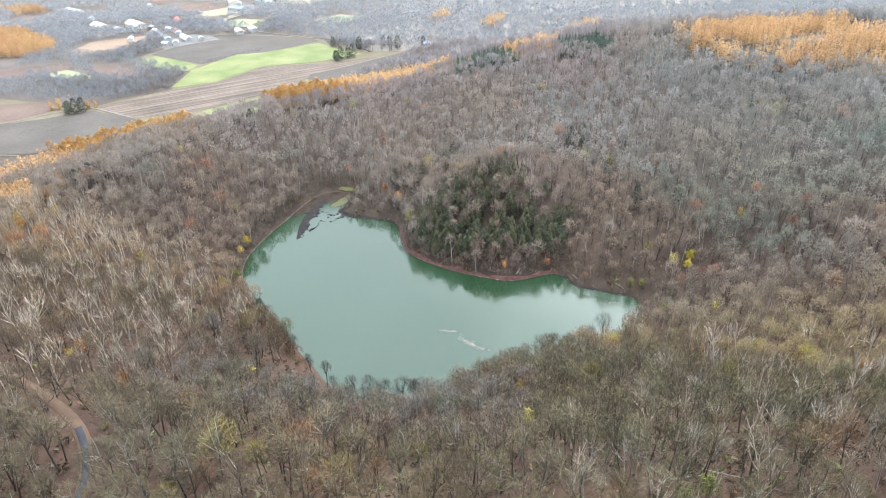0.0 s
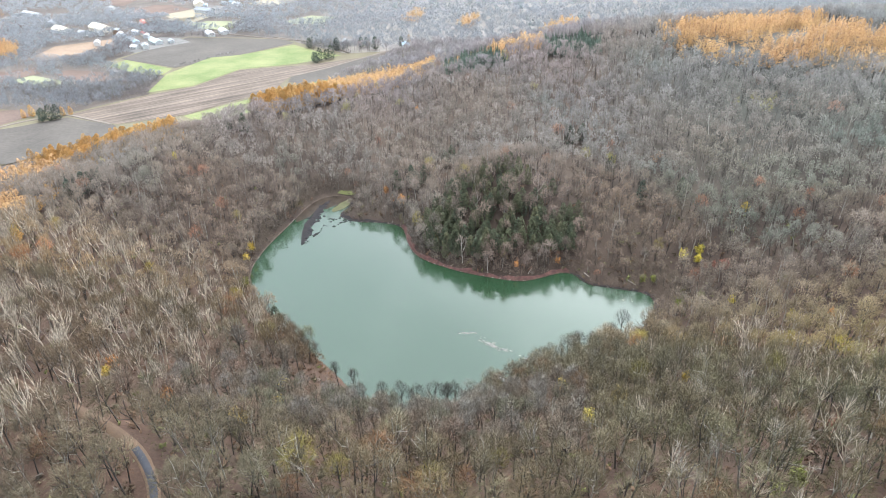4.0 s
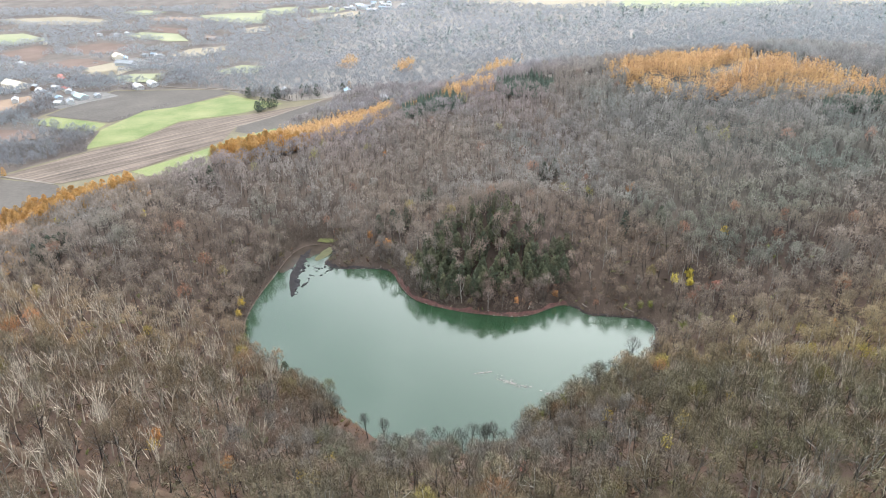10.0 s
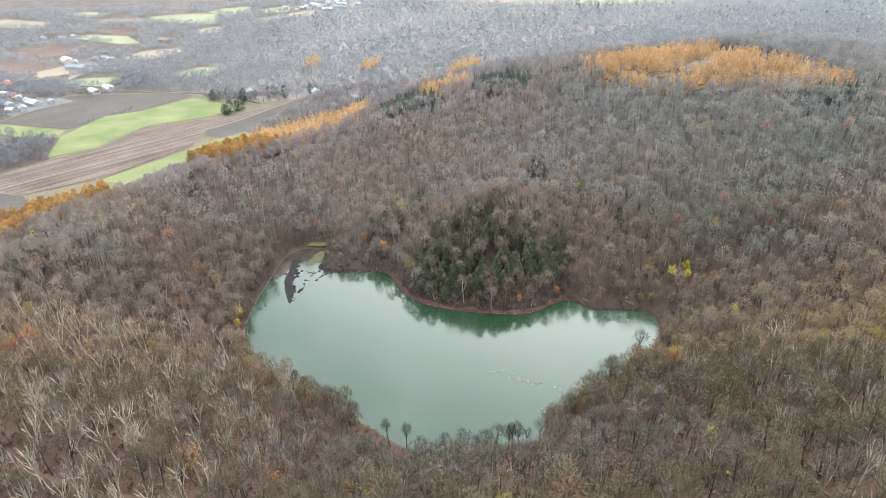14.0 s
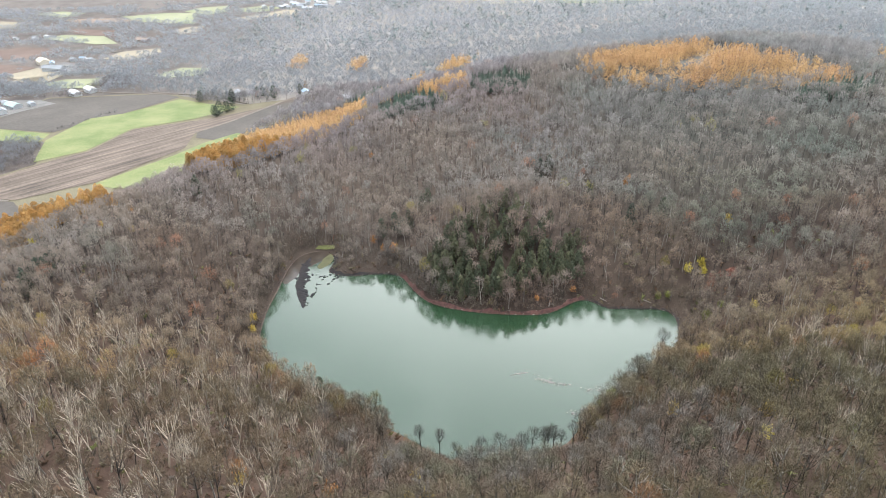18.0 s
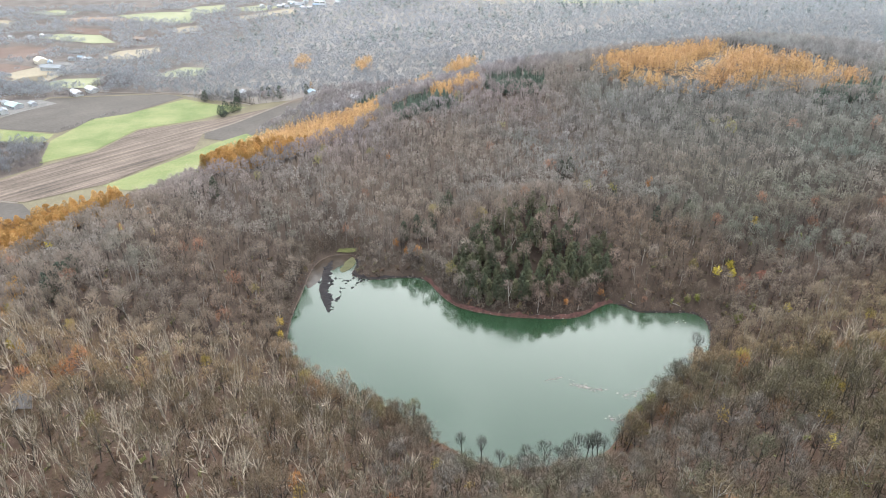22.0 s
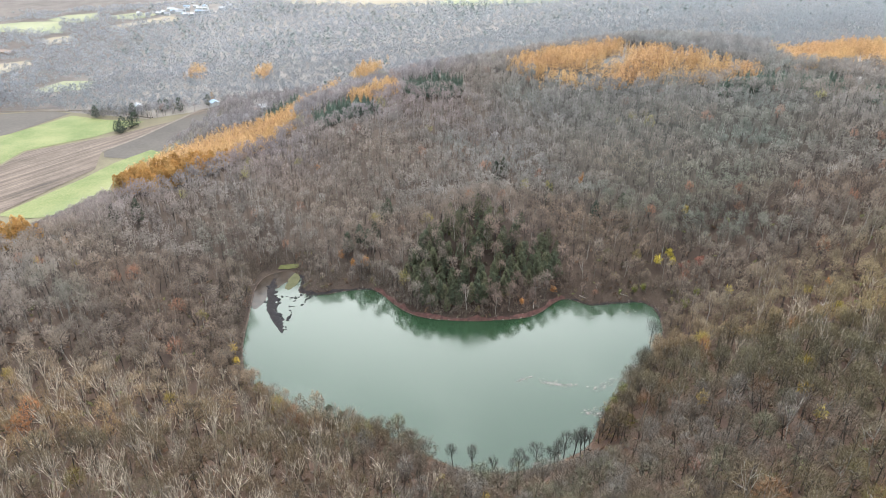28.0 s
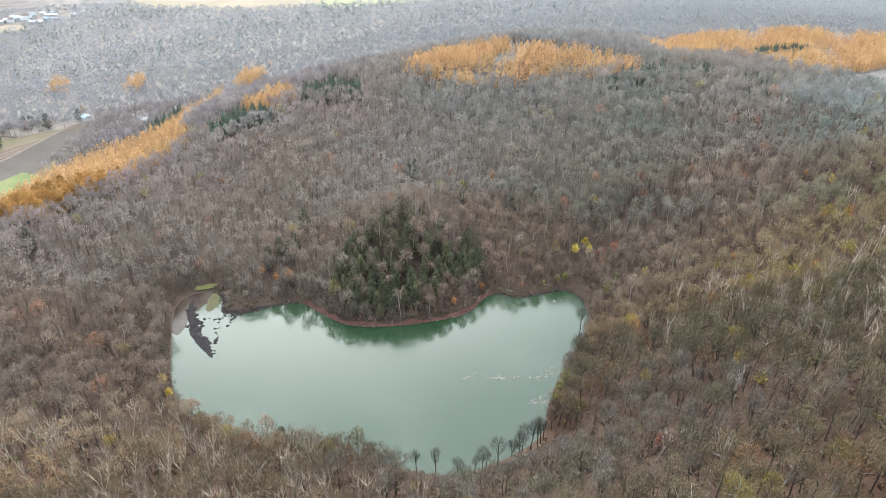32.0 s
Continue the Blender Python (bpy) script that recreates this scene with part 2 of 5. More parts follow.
co, quads = sheet(spread(-480, 420, 4.4, 5200), spread(-470, 480, 4.4, 5200))
# brush: ground lightened and blued with distance, haze put into its colour
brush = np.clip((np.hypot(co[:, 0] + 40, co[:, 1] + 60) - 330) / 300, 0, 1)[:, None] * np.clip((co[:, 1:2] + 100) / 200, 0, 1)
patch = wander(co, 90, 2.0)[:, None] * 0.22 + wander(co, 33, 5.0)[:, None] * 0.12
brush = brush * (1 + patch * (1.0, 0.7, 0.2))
# hill: ground lightened and cooled as well
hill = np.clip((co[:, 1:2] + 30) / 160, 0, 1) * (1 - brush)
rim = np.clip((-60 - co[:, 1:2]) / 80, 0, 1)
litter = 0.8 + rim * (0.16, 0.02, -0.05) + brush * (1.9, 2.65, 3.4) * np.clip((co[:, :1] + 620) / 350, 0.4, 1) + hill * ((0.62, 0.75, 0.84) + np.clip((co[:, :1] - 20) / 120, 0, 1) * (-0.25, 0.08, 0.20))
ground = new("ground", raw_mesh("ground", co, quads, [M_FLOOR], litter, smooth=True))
tagged(ground, "brown leaf-littered ground rising round a crater lake", "ground", kind="structure")

# the lake
bm = bmesh.new()
bm.faces.new([bm.verts.new((x, y, 0)) for x, y in RING])
bmesh.ops.triangulate(bm, faces=bm.faces[:])
me = bpy.data.meshes.new("water")
bm.to_mesh(me)
me.materials.append(M_WATER)
tagged(new("water", me), "still grey-green water of a crater lake", "lake", kind="structure")

# shore: a strip of bare earth, broad and red below the knoll
def along(ring):
    t = np.roll(ring, -1, 0) - np.roll(ring, 1, 0)
    t /= np.linalg.norm(t, axis=1, keepdims=True)
    return np.column_stack([t[:, 1], -t[:, 0]])


def shore_bank(name, first, last, wide, rise, mat, label):
    n = len(RING)
    k = np.arange(first, last + 1) % n
    out, rows = along(RING)[k], []
    rag = 0.55 + 0.9 * np.abs(np.sin(k * 1.7) * np.cos(k * 0.63))
    for d, z in ((-0.8, -0.5), (0.2, 0.12), (wide * 0.35, rise * 0.55), (wide * 0.8, rise), (wide * 1.3, None)):
        q = RING[k] + out * (d * (rag if d > 1 else np.ones(len(k))))[:, None]
        zz = height(q[:, 0], q[:, 1]) - 0.3 if z is None else np.full(len(k), z) * (rag if z > 0.5 else 1)
        rows.append(np.column_stack([q, zz]))
    co, m = np.concatenate(rows), len(k)
    i = (np.arange(len(rows) - 1)[:, None] * m + np.arange(m - 1)[None]).ravel()
    return tagged(new(name, raw_mesh(name, co, np.stack([i, i + m, i + m + 1, i + 1], 1), [mat], smooth=True)), label, "bank", kind="structure")


M_SHORE = material("grey_brown_shore", (0.05, 0.038, 0.031), (0.15, 0.11, 0.09), 4, 0.9, 0.3, 10)
M_MUD = material("dark_wet_mud", (0.010, 0.009, 0.010), (0.026, 0.021, 0.021), 5, 0.85, 0.2, 10)
shore_bank("bank", 98, 124, 2.5, 1.5, M_BANK, "bare red earth bank below the wooded knoll")
shore_bank("bank", 124, 142, 4.0, 1.0, M_MUD, "dark stony shore of the lake inlet")
shore_bank("bank", 2, 78, 0.6, 0.4, M_SHORE, "narrow bare shore round the lake")
shore_bank("bank", 78, 98, 1.2, 0.6, M_MUD, "dark muddy shore of the cove")

# farmland on the plain
FIELD_RINGS = []
FARMLAND = np.array([(-605, 412), (-582, 552), (-415, 542), (-385, 515), (-290, 452), (-205, 475), (-200, 455), (-250, 296), (-272, 198), (-318, 150), (-398, 108), (-455, 40),
                     (-575, 15), (-650, 90), (-645, 192), (-500, 180), (-452, 252), (-480, 330), (-600, 372)], float)


def field(label, mat, *corners, margin=False):
    ring = np.array(corners, float)
    if not margin:
        FIELD_RINGS.append(ring)
    lo, hi = ring.min(0), ring.max(0)
    bm = bmesh.new()
    bm.faces.new([bm.verts.new((x, y, 0)) for x, y in corners])
    step = 12 if hi[1] < 560 else 60
    for axis in (0, 1):
        for c in np.arange(lo[axis] + 8, hi[axis], step):
            point, normal = [0, 0, 0], [0, 0, 0]
            point[axis], normal[axis] = c, 1
            bmesh.ops.bisect_plane(bm, geom=bm.verts[:] + bm.edges[:] + bm.faces[:], plane_co=point, plane_no=normal)
    zs = height(np.array([v.co.x for v in bm.verts]), np.array([v.co.y for v in bm.verts]))
    for v, z in zip(bm.verts, zs):
        v.co.z = float(z) + (0.45 if margin else 0.7 + 0.02 * (len(FIELD_RINGS) % 7))
    me = bpy.data.meshes.new("field")
    bm.to_mesh(me)
    bm.free()
    me.materials.append(mat)
    return tagged(new("field", me), label, "field", kind="structure")


def furrowed(name, one, two, turn, gap):
    """Ploughed land: long parallel furrows, broken by noise."""
    m = material(name, one, two, 45, 0.95, 0.3, 14)
    n, l = m.node_tree.nodes, m.node_tree.links
    b = n["Principled BSDF"]
    old = b.inputs["Base Color"].links[0].from_socket
    geo, spin, draw = n.new("ShaderNodeNewGeometry"), n.new("ShaderNodeMapping"), n.new("ShaderNodeMapping")
    streak, band, mix = n.new("ShaderNodeTexNoise"), n.new("ShaderNodeMapRange"), n.new("ShaderNodeMix")
    spin.inputs["Rotation"].default_value[2] = radians(turn)
    draw.inputs["Scale"].default_value = (1 / gap, 0.004, 0.0)          # drawn out along the furrows
    streak.inputs["Scale"].default_value, streak.inputs["Detail"].default_value, streak.inputs["Roughness"].default_value = 1.0, 5, 0.7
    band.inputs["From Min"].default_value, band.inputs["From Max"].default_value = 0.36, 0.66
    band.inputs["To Min"].default_value, band.inputs["To Max"].default_value = 0.62, 1.5
    mix.data_type, mix.blend_type = "RGBA", "MULTIPLY"
    mix.inputs["Factor"].default_value = 1.0
    l.new(geo.outputs["Position"], spin.inputs["Vector"])
    l.new(spin.outputs[0], draw.inputs["Vector"])
    l.new(draw.outputs[0], streak.inputs["Vector"])
    l.new(streak.outputs[0], band.inputs[0])
    l.new(old, mix.inputs["A"])
    l.new(band.outputs[0], mix.inputs["B"])
    l.new(mix.outputs["Result"], b.inputs["Base Color"])
    return m


M_FURROW = furrowed("furrowed_earth", (0.078, 0.061, 0.048), (0.135, 0.104, 0.082), 45, 7.0)
M_YARD = material("yard_gravel", (0.10, 0.095, 0.09), (0.16, 0.15, 0.14), 12, 0.95, 0.05)
M_TAN = material("stubble", (0.19, 0.165, 0.115), (0.26, 0.22, 0.16), 70, 0.95, 0.2, 20)
M_LIME = material("pale_pasture", (0.175, 0.19, 0.105), (0.25, 0.245, 0.155), 50, 0.95, 0.2, 20)
M_MARGIN = material("rough_grass_margin", (0.10, 0.085, 0.055), (0.15, 0.13, 0.08), 25, 0.95, 0.2, 15)
field("dry rough grass margins between the fields", M_MARGIN, *FARMLAND, margin=True)
field("grey-brown ploughed field beyond the meadow", M_DARK, (-599, 410), (-578, 545), (-418, 536), (-388, 512), (-434, 440), (-489, 367))
field("bright green meadow between ploughed fields", M_GRASS, (-457, 258), (-418, 287), (-398, 364), (-335, 394), (-292, 440), (-339, 465), (-384, 500), (-434, 438), (-471, 421), (-482, 335))
field("small bright green meadow beside bushes", M_GRASS, (-591, 374), (-586, 404), (-490, 362), (-486, 332), (-520, 334))
field("brown ploughed field with long furrows", M_FURROW, (-495, 174), (-447, 252), (-414, 285), (-395, 361), (-322, 388), (-211, 462), (-233, 470), (-317, 330), (-312, 278), (-366, 187), (-420, 152))
field("green strip of grass along the larches", M_GRASS, (-366, 182), (-341, 218), (-316, 255), (-297, 292), (-268, 324), (-246, 296), (-258, 252), (-274, 198), (-314, 150))
field("dark bare field below the larches", M_DARK, (-575, 95), (-521, 134), (-490, 167), (-420, 148), (-395, 118), (-450, 44), (-560, 20))
field("reddish bare field by a track", M_RED, (-640, 165), (-561, 188), (-533, 168), (-549, 124), (-610, 95))
field("reddish bare field among bushes", M_RED, (-641, 330), (-632, 350), (-572, 340), (-537, 307), (-570, 294))
field("green pasture among bushes", M_LIME, (-673, 295), (-663, 321), (-581, 290), (-604, 268))
field("dark ploughed strip below the larches", M_DARK, (-311, 314), (-315, 332), (-233, 466), (-208, 462), (-255, 322), (-285, 300))
field("pale green clearing in the far woods", M_LIME, (-475, 666), (-447, 720), (-397, 702), (-401, 651), (-449, 647))
field("lime-green rough field by the village", M_LIME, (-635, 648), (-614, 674), (-543, 666), (-541, 598), (-599, 613))
field("tan stubble field by the village", M_TAN, (-738, 731), (-711, 786), (-632, 710), (-638, 637))
field("brown fallow field", M_RED, (-785, 835), (-715, 790), (-744, 712), (-836, 777), (-824, 839))
field("tan stubble field beside a road", M_TAN, (-623, 838), (-618, 908), (-553, 928), (-535, 882), (-560, 819))
field("dark ploughed far field", M_DARK, (-781, 997), (-641, 973), (-612, 906), (-702, 906))
field("pale green far field", M_LIME, (-852, 1101), (-824, 1130), (-723, 1095), (-661, 1008), (-709, 1012))
field("olive far field", M_LIME, (-1188, 1048), (-1182, 1120), (-1111, 1137), (-1002, 1065), (-1058, 1011))
field("far pale strip field", M_LIME, (-1019, 1411), (-962, 1441), (-888, 1406), (-923, 1361))
field("far tan fields", M_TAN, (-1315, 1318), (-1130, 1353), (-988, 1298), (-977, 1229), (-1170, 1249))
field("far pale fields", M_LIME, (-771, 1327), (-671, 1347), (-594, 1325), (-558, 1182), (-698, 1244))
field("far brown field", M_RED, (-854, 1205), (-723, 1153), (-692, 1078), (-802, 1137))
field("far green field", M_LIME, (-630, 1352), (-601, 1402), (-535, 1407), (-516, 1320), (-558, 1293))
field("far pale field by the town", M_LIME, (-499, 1356), (-445, 1375), (-386, 1332), (-423, 1293), (-475, 1304))
field("far tan field by the town", M_TAN, (-481, 1220), (-427, 1251), (-373, 1301), (-333, 1270), (-343, 1215), (-413, 1217), (-450, 1180))
field("far orange-brown field", M_TAN, (-586, 1116), (-566, 1143), (-527, 1150), (-524, 1092), (-557, 1070))
field("far pale fields beyond the woods", M_TAN, (-120, 1370), (20, 1262), (110, 1190), (208, 1182), (300, 1300), (100, 1500), (-150, 1520))
field("far pale green fields beyond the woods", M_LIME, (215, 1182), (290, 1140), (470, 1120), (640, 1150), (700, 1400), (330, 1420))
field("brown fallow field before the far village", M_RED, (-923, 981), (-855, 1024), (-738, 965), (-768, 888), (-862, 901))
field("pale gravel yard beside farm sheds", M_YARD, (-624, 457), (-634, 509), (-625, 549), (-584, 537), (-553, 513), (-578, 483), (-599, 444))
field("pale gravel yard among village houses", M_YARD, (-700, 760), (-719, 815), (-690, 835), (-640, 790), (-632, 735), (-659, 725))
field("rust-brown scrubby field", M_RED, (-887, 830), (-954, 846), (-1015, 907), (-995, 1006), (-919, 955))
field("far brown ploughed strip", M_PLOUGH, (-916, 1328), (-776, 1311), (-696, 1254), (-841, 1263))
field("tan rough grass around the village", M_TAN, (-700, 690), (-655, 720), (-641, 655), (-690, 640))
field("brown ploughed field behind the pastures", M_PLOUGH, (-760, 480), (-700, 530), (-655, 480), (-660, 400), (-740, 400))
field("reddish ploughed land beyond the larches", M_RED, (-760, 300), (-690, 360), (-660, 330), (-690, 270), (-750, 250))
field("far stubble fields beyond the woods", M_TAN, (650, 1140), (900, 1060), (1300, 1050), (1500, 1200), (900, 1400))
M_LUSH = material("lush_wet_grass", (0.085, 0.090, 0.034), (0.145, 0.145, 0.055), 5, 0.9, 0.2, 8)
field("lush green patch at the head of the inlet", M_LUSH, (-147, 30), (-134, 28.5), (-131, 31), (-138, 33), (-145, 33))


def strip(name, mat, label, category, wide, lift, *line):
    """A road or track draped over the land."""
    p = np.array(line, float)
    seg = np.concatenate([[0], np.cumsum(np.hypot(*np.diff(p, axis=0).T))])
    u = np.linspace(0, seg[-1], max(3, int(seg[-1] / 4)))
    c = np.column_stack([np.interp(u, seg, p[:, 0]), np.interp(u, seg, p[:, 1])])
    for _ in range(4):
        c[1:-1] = (c[:-2] + 2 * c[1:-1] + c[2:]) / 4
    t = np.gradient(c, axis=0)
    t /= np.linalg.norm(t, axis=1, keepdims=True)
    side = np.column_stack([-t[:, 1], t[:, 0]]) * wide / 2
    L, R = c + side, c - side
    z = np.maximum(height(L[:, 0], L[:, 1]), height(R[:, 0], R[:, 1])) + lift
    co = np.concatenate([np.column_stack([L, z]), np.column_stack([R, z]), np.column_stack([L + side * 0.3, z - 1.5]), np.column_stack([R - side * 0.3, z - 1.5])])
    n = len(c)
    i = np.arange(n - 1)
    q = [np.stack([i + a, i + b, i + b + 1, i + a + 1], 1) for a, b in ((0, n), (2 * n, 0), (n, 3 * n))]
    return tagged(new(name, raw_mesh(name, co, np.concatenate(q), [mat])), label, category, kind="structure")


M_VERGE = material("leafy_verge", (0.075, 0.050, 0.034), (0.125, 0.080, 0.050), 5, 0.95, 0.2, 10)
ROAD = [(-230, -225), (-190, -240), (-150, -257), (-119, -267), (-109, -270), (-95, -276), (-83, -284), (-75, -291), (-70, -298), (-64, -315), (-62, -345)]
strip("road_verge", M_VERGE, "reddish leaf-strewn verge of a woodland lane", "verge", 3.3, 0.35, *ROAD[1:])
strip("road", M_ASPHALT, "narrow dark asphalt lane through the bare wood", "road", 2.1, 0.5, *ROAD[3:])
for line in ([(-643, 629), (-519, 569), (-394, 526)], [(-317, 333), (-288, 372), (-252, 438), (-234, 471), (-209, 476), (-183, 498), (-146, 517)],
             [(-600, 92), (-549, 116), (-529, 150), (-498, 176), (-425, 150)], [(-437, 549), (-390, 529), (-345, 510), (-286, 455)], [(-711, 786), (-669, 860), (-620, 925)]):
    strip("track", M_TRACK, "pale gravel farm track between fields", "track", 3.0, 1.0, *line)


# ---- plants ----
def sliver(a, b, w, rng, face=None):
    """A long thin triangle from a to b, turned to lie flat towards face; arrays of points."""
    along = b - a
    side = np.cross(along, rng.normal(size=a.shape) if face is None else face + rng.normal(size=a.shape) * 0.25)
    side /= np.linalg.norm(side, axis=1, keepdims=True) + 1e-9
    w = np.asarray(w).reshape(-1, 1)
    return np.stack([a + side * w / 2, a - side * w / 2, b], 1).reshape(-1, 3)


def tube(points, radii, sides=3):
    """A bent tapering stick through the points."""
    v, f = [], []
    for k, (p, r) in enumerate(zip(points, radii)):
        a, b = points[max(0, k - 1)], points[min(len(points) - 1, k + 1)]
        q = (Vector(b) - Vector(a)).to_track_quat("Z", "Y")
        v += [tuple(Vector(p) + q @ Vector((math.cos(2 * math.pi * j / sides) * r, math.sin(2 * math.pi * j / sides) * r, 0))) for j in range(sides)]
        if k:
            for j in range(sides):
                i, n = (k - 1) * sides, (j + 1) % sides
                f += [(i + j, i + n, i + sides + n), (i + j, i + sides + n, i + sides + j)]
    return np.array(v), np.array(f)


def cone_stick(a, b, ra, rb, sides=3):
    return tube((a, b), (ra, rb), sides)


def joined(parts):
    co, tr, n = [], [], 0
    for v, f in parts:
        co.append(v)
        tr.append(f + n)
        n += len(v)
    return np.concatenate(co), np.concatenate(tr)


def tri_index(n):
    return np.arange(3 * n).reshape(-1, 3)


def bare_tree(seed, h, r, limbs, branches, twigs, width, lean=0.0, rise=0.0, thick=1.0, low=0.0):
    """Trunk and limbs in one piece, branches and the fine twigs of a leafless domed crown; rise: how steeply the limbs climb."""
    rng = np.random.default_rng(seed)
    bend = rng.normal(size=2) * 0.7 + (lean, 0)
    fork = np.array([bend[0], bend[1], h * (0.36 + 0.04 * rise - low)])
    mid = np.array([bend[0] * 1.5, bend[1] * 1.5, h * (0.64 - 0.06 * rise - low)])
    tall = h * (0.34 + 0.10 * rise + low)
    sides = 4 if twigs > 150 else 3
    stem = [np.array((0, 0, -1.2)), fork, fork * 0.6 + mid * 0.4, mid, mid + (0, 0, tall * 0.7)]
    V, F = tube(stem, np.array((0.25, 0.16, 0.13, 0.10, 0.03)) * thick, sides)
    V, F = [tuple(k) for k in V], [tuple(k) for k in F]
    tips, starts = [], []
    for k in range(max(branches, limbs)):
        ang = 2.399963 * k + rng.uniform(-0.5, 0.5)
        z = rng.uniform(-0.05, 0.98) * (1 - 0.6 * rise) + 0.62 * rise
        flat = math.sqrt(max(0.02, 1 - min(1, z) ** 2))
        ring = 1 + k % 3
        start = stem[ring]
        tip = mid + np.array((math.cos(ang) * flat * r, math.sin(ang) * flat * r, z * tall)) * rng.uniform(0.75, 1.0)
        knee = start * 0.5 + tip * 0.5 + rng.normal(size=3) * (0.45 + 0.35 * rise) + np.array((tip[0] - start[0], tip[1] - start[1], 0)) * 0.12 * (1 - rise)
        starts.append(knee if limbs else start)
        tips.append(tip)
        if k < limbs:
            v, f = tube((start, knee, tip), np.array((0.105, 0.075, 0.025)) * thick, 3)
            base = len(V) - 1
            V += [tuple(q) for q in v[1:]]           # the limb grows out of the trunk's ring
            F += [tuple(ring * sides + k % sides if i == 0 else base + i for i in t) for t in f]
            for _ in range(2 if thick > 1.2 else 0):  # pale side branches fork off at the knee
                side = knee + (tip - knee) * rng.uniform(0.5, 0.95) + rng.normal(size=3) * (1.1, 1.1, 0.7)
                v, f = tube((knee, knee * 0.4 + side * 0.6 + rng.normal(size=3) * 0.2, side), np.array((0.042, 0.036, 0.015)) * thick, 3)
                twig = len(V) - 1
                V += [tuple(q) for q in v[1:]]
                F += [tuple(base + 4 if i == 0 else twig + i for i in t) for t in f]
    A, B = np.array(starts), np.array(tips)
    body = []
    if branches > limbs > 0:
        body.append(sliver(A[limbs:], B[limbs:], np.full(branches - limbs, width * 1.3), rng))
    out = (B - mid) / (r, r, tall)
    out /= np.linalg.norm(out, axis=1, keepdims=True) + 1e-9
    pick = rng.integers(0, len(B), twigs)
    face = out[pick] + rng.normal(size=(twigs, 3)) * 0.34
    face /= np.linalg.norm(face, axis=1, keepdims=True)
    deep = np.linalg.norm((B - mid) / (r, r, tall), axis=1)[pick][:, None] * rng.uniform(0.62, 1.0, (twigs, 1))
    root = mid + face * (r, r, tall) * deep
    way = rng.normal(size=(twigs, 3))
    way -= face * (way * face).sum(1, keepdims=True)
    way /= np.linalg.norm(way, axis=1, keepdims=True)
    way = way * (0.8 - 0.5 * rise) + face * 0.5 + (0, 0, 0.15 + 0.9 * rise)
    end = root + way * (r * 0.36) * rng.uniform(0.6, 1.3, (twigs, 1))
    body.append(sliver(root, end, width * rng.uniform(0.6, 1.4, twigs), rng, face))
    body = np.concatenate(body)
    wood = (np.array(V), np.array(F)) if limbs else (np.zeros((0, 3)), np.zeros((0, 3), int))
    return wood, (body, tri_index(len(body) // 3))


def needle_tree(seed, h, r, tiers, around, droop, ragged=0.25, width=0.5, taper=0.8):
    """Trunk and tiers of boughs; spruce, pine and larch."""
    rng = np.random.default_rng(seed)
    wood = cone_stick((0, 0, -0.8), (0, 0, h * 0.97), 0.2, 0.04, 3)
    root, end, w = [], [], []
    for k in range(tiers):
        s = (k + 0.5) / tiers
        z = h * (0.16 + 0.84 * s)
        rad = r * (1 - s) ** taper + 0.3
        for j in range(around):
            a = 2 * math.pi * (j + rng.random()) / around
            rr = rad * (1 + rng.uniform(-ragged, ragged))
            root.append((0, 0, z + rng.uniform(-0.3, 0.5) * h / tiers))
            end.append((math.cos(a) * rr, math.sin(a) * rr, z - droop * rr + rng.uniform(-0.3, 0.3)))
            w.append(width * rr)
    root, end = np.array(root), np.array(end)
    mid = root * 0.35 + end * 0.65
    face = end * (1, 1, 0) / (np.linalg.norm(end[:, :2], axis=1, keepdims=True) + 1e-6) + (0, 0, 0.8)
    body = np.concatenate([sliver(end, root, np.array(w), rng, face).reshape(-1, 9), sliver(mid, root + (0, 0, 0.6), np.array(w) * 1.1, rng, face).reshape(-1, 9)]).reshape(-1, 3)
    return wood, (body, tri_index(len(body) // 3))


def larch(seed, h, r, n, leaf, peak=0.62):
    """A straight trunk and an egg-shaped crown of many loose needle sprays."""
    rng = np.random.default_rng(seed)
    wood = cone_stick((0, 0, -0.8), (0, 0, h * 0.95), 0.22, 0.04, 3)
    s = rng.uniform(0, 1, n) ** 1.25
    a = rng.uniform(0, 2 * math.pi, n)
    lump = 1 + 0.18 * np.sin(a * 3 + seed) * np.sin(s * 9 + seed) + 0.14 * np.sin(a * 5 + s * 14)
    rad = r * (1 - s) ** peak * np.minimum(1, 0.45 + s * 3.5) * lump * rng.uniform(0.7, 1.0, n) + 0.15
    p = np.stack([np.cos(a) * rad, np.sin(a) * rad, h * (0.12 + 0.88 * s)], 1)
    face = np.stack([np.cos(a), np.sin(a), np.full(n, 0.75)], 1)
    way = rng.normal(size=(n, 3)) * 0.6 + np.stack([np.cos(a), np.sin(a), np.full(n, -0.1)], 1)
    way /= np.linalg.norm(way, axis=1, keepdims=True)
    return wood, (sliver(p - way * leaf * 0.5, p + way * leaf * 0.6, leaf * rng.uniform(0.6, 1.2, n), rng, face), tri_index(n))


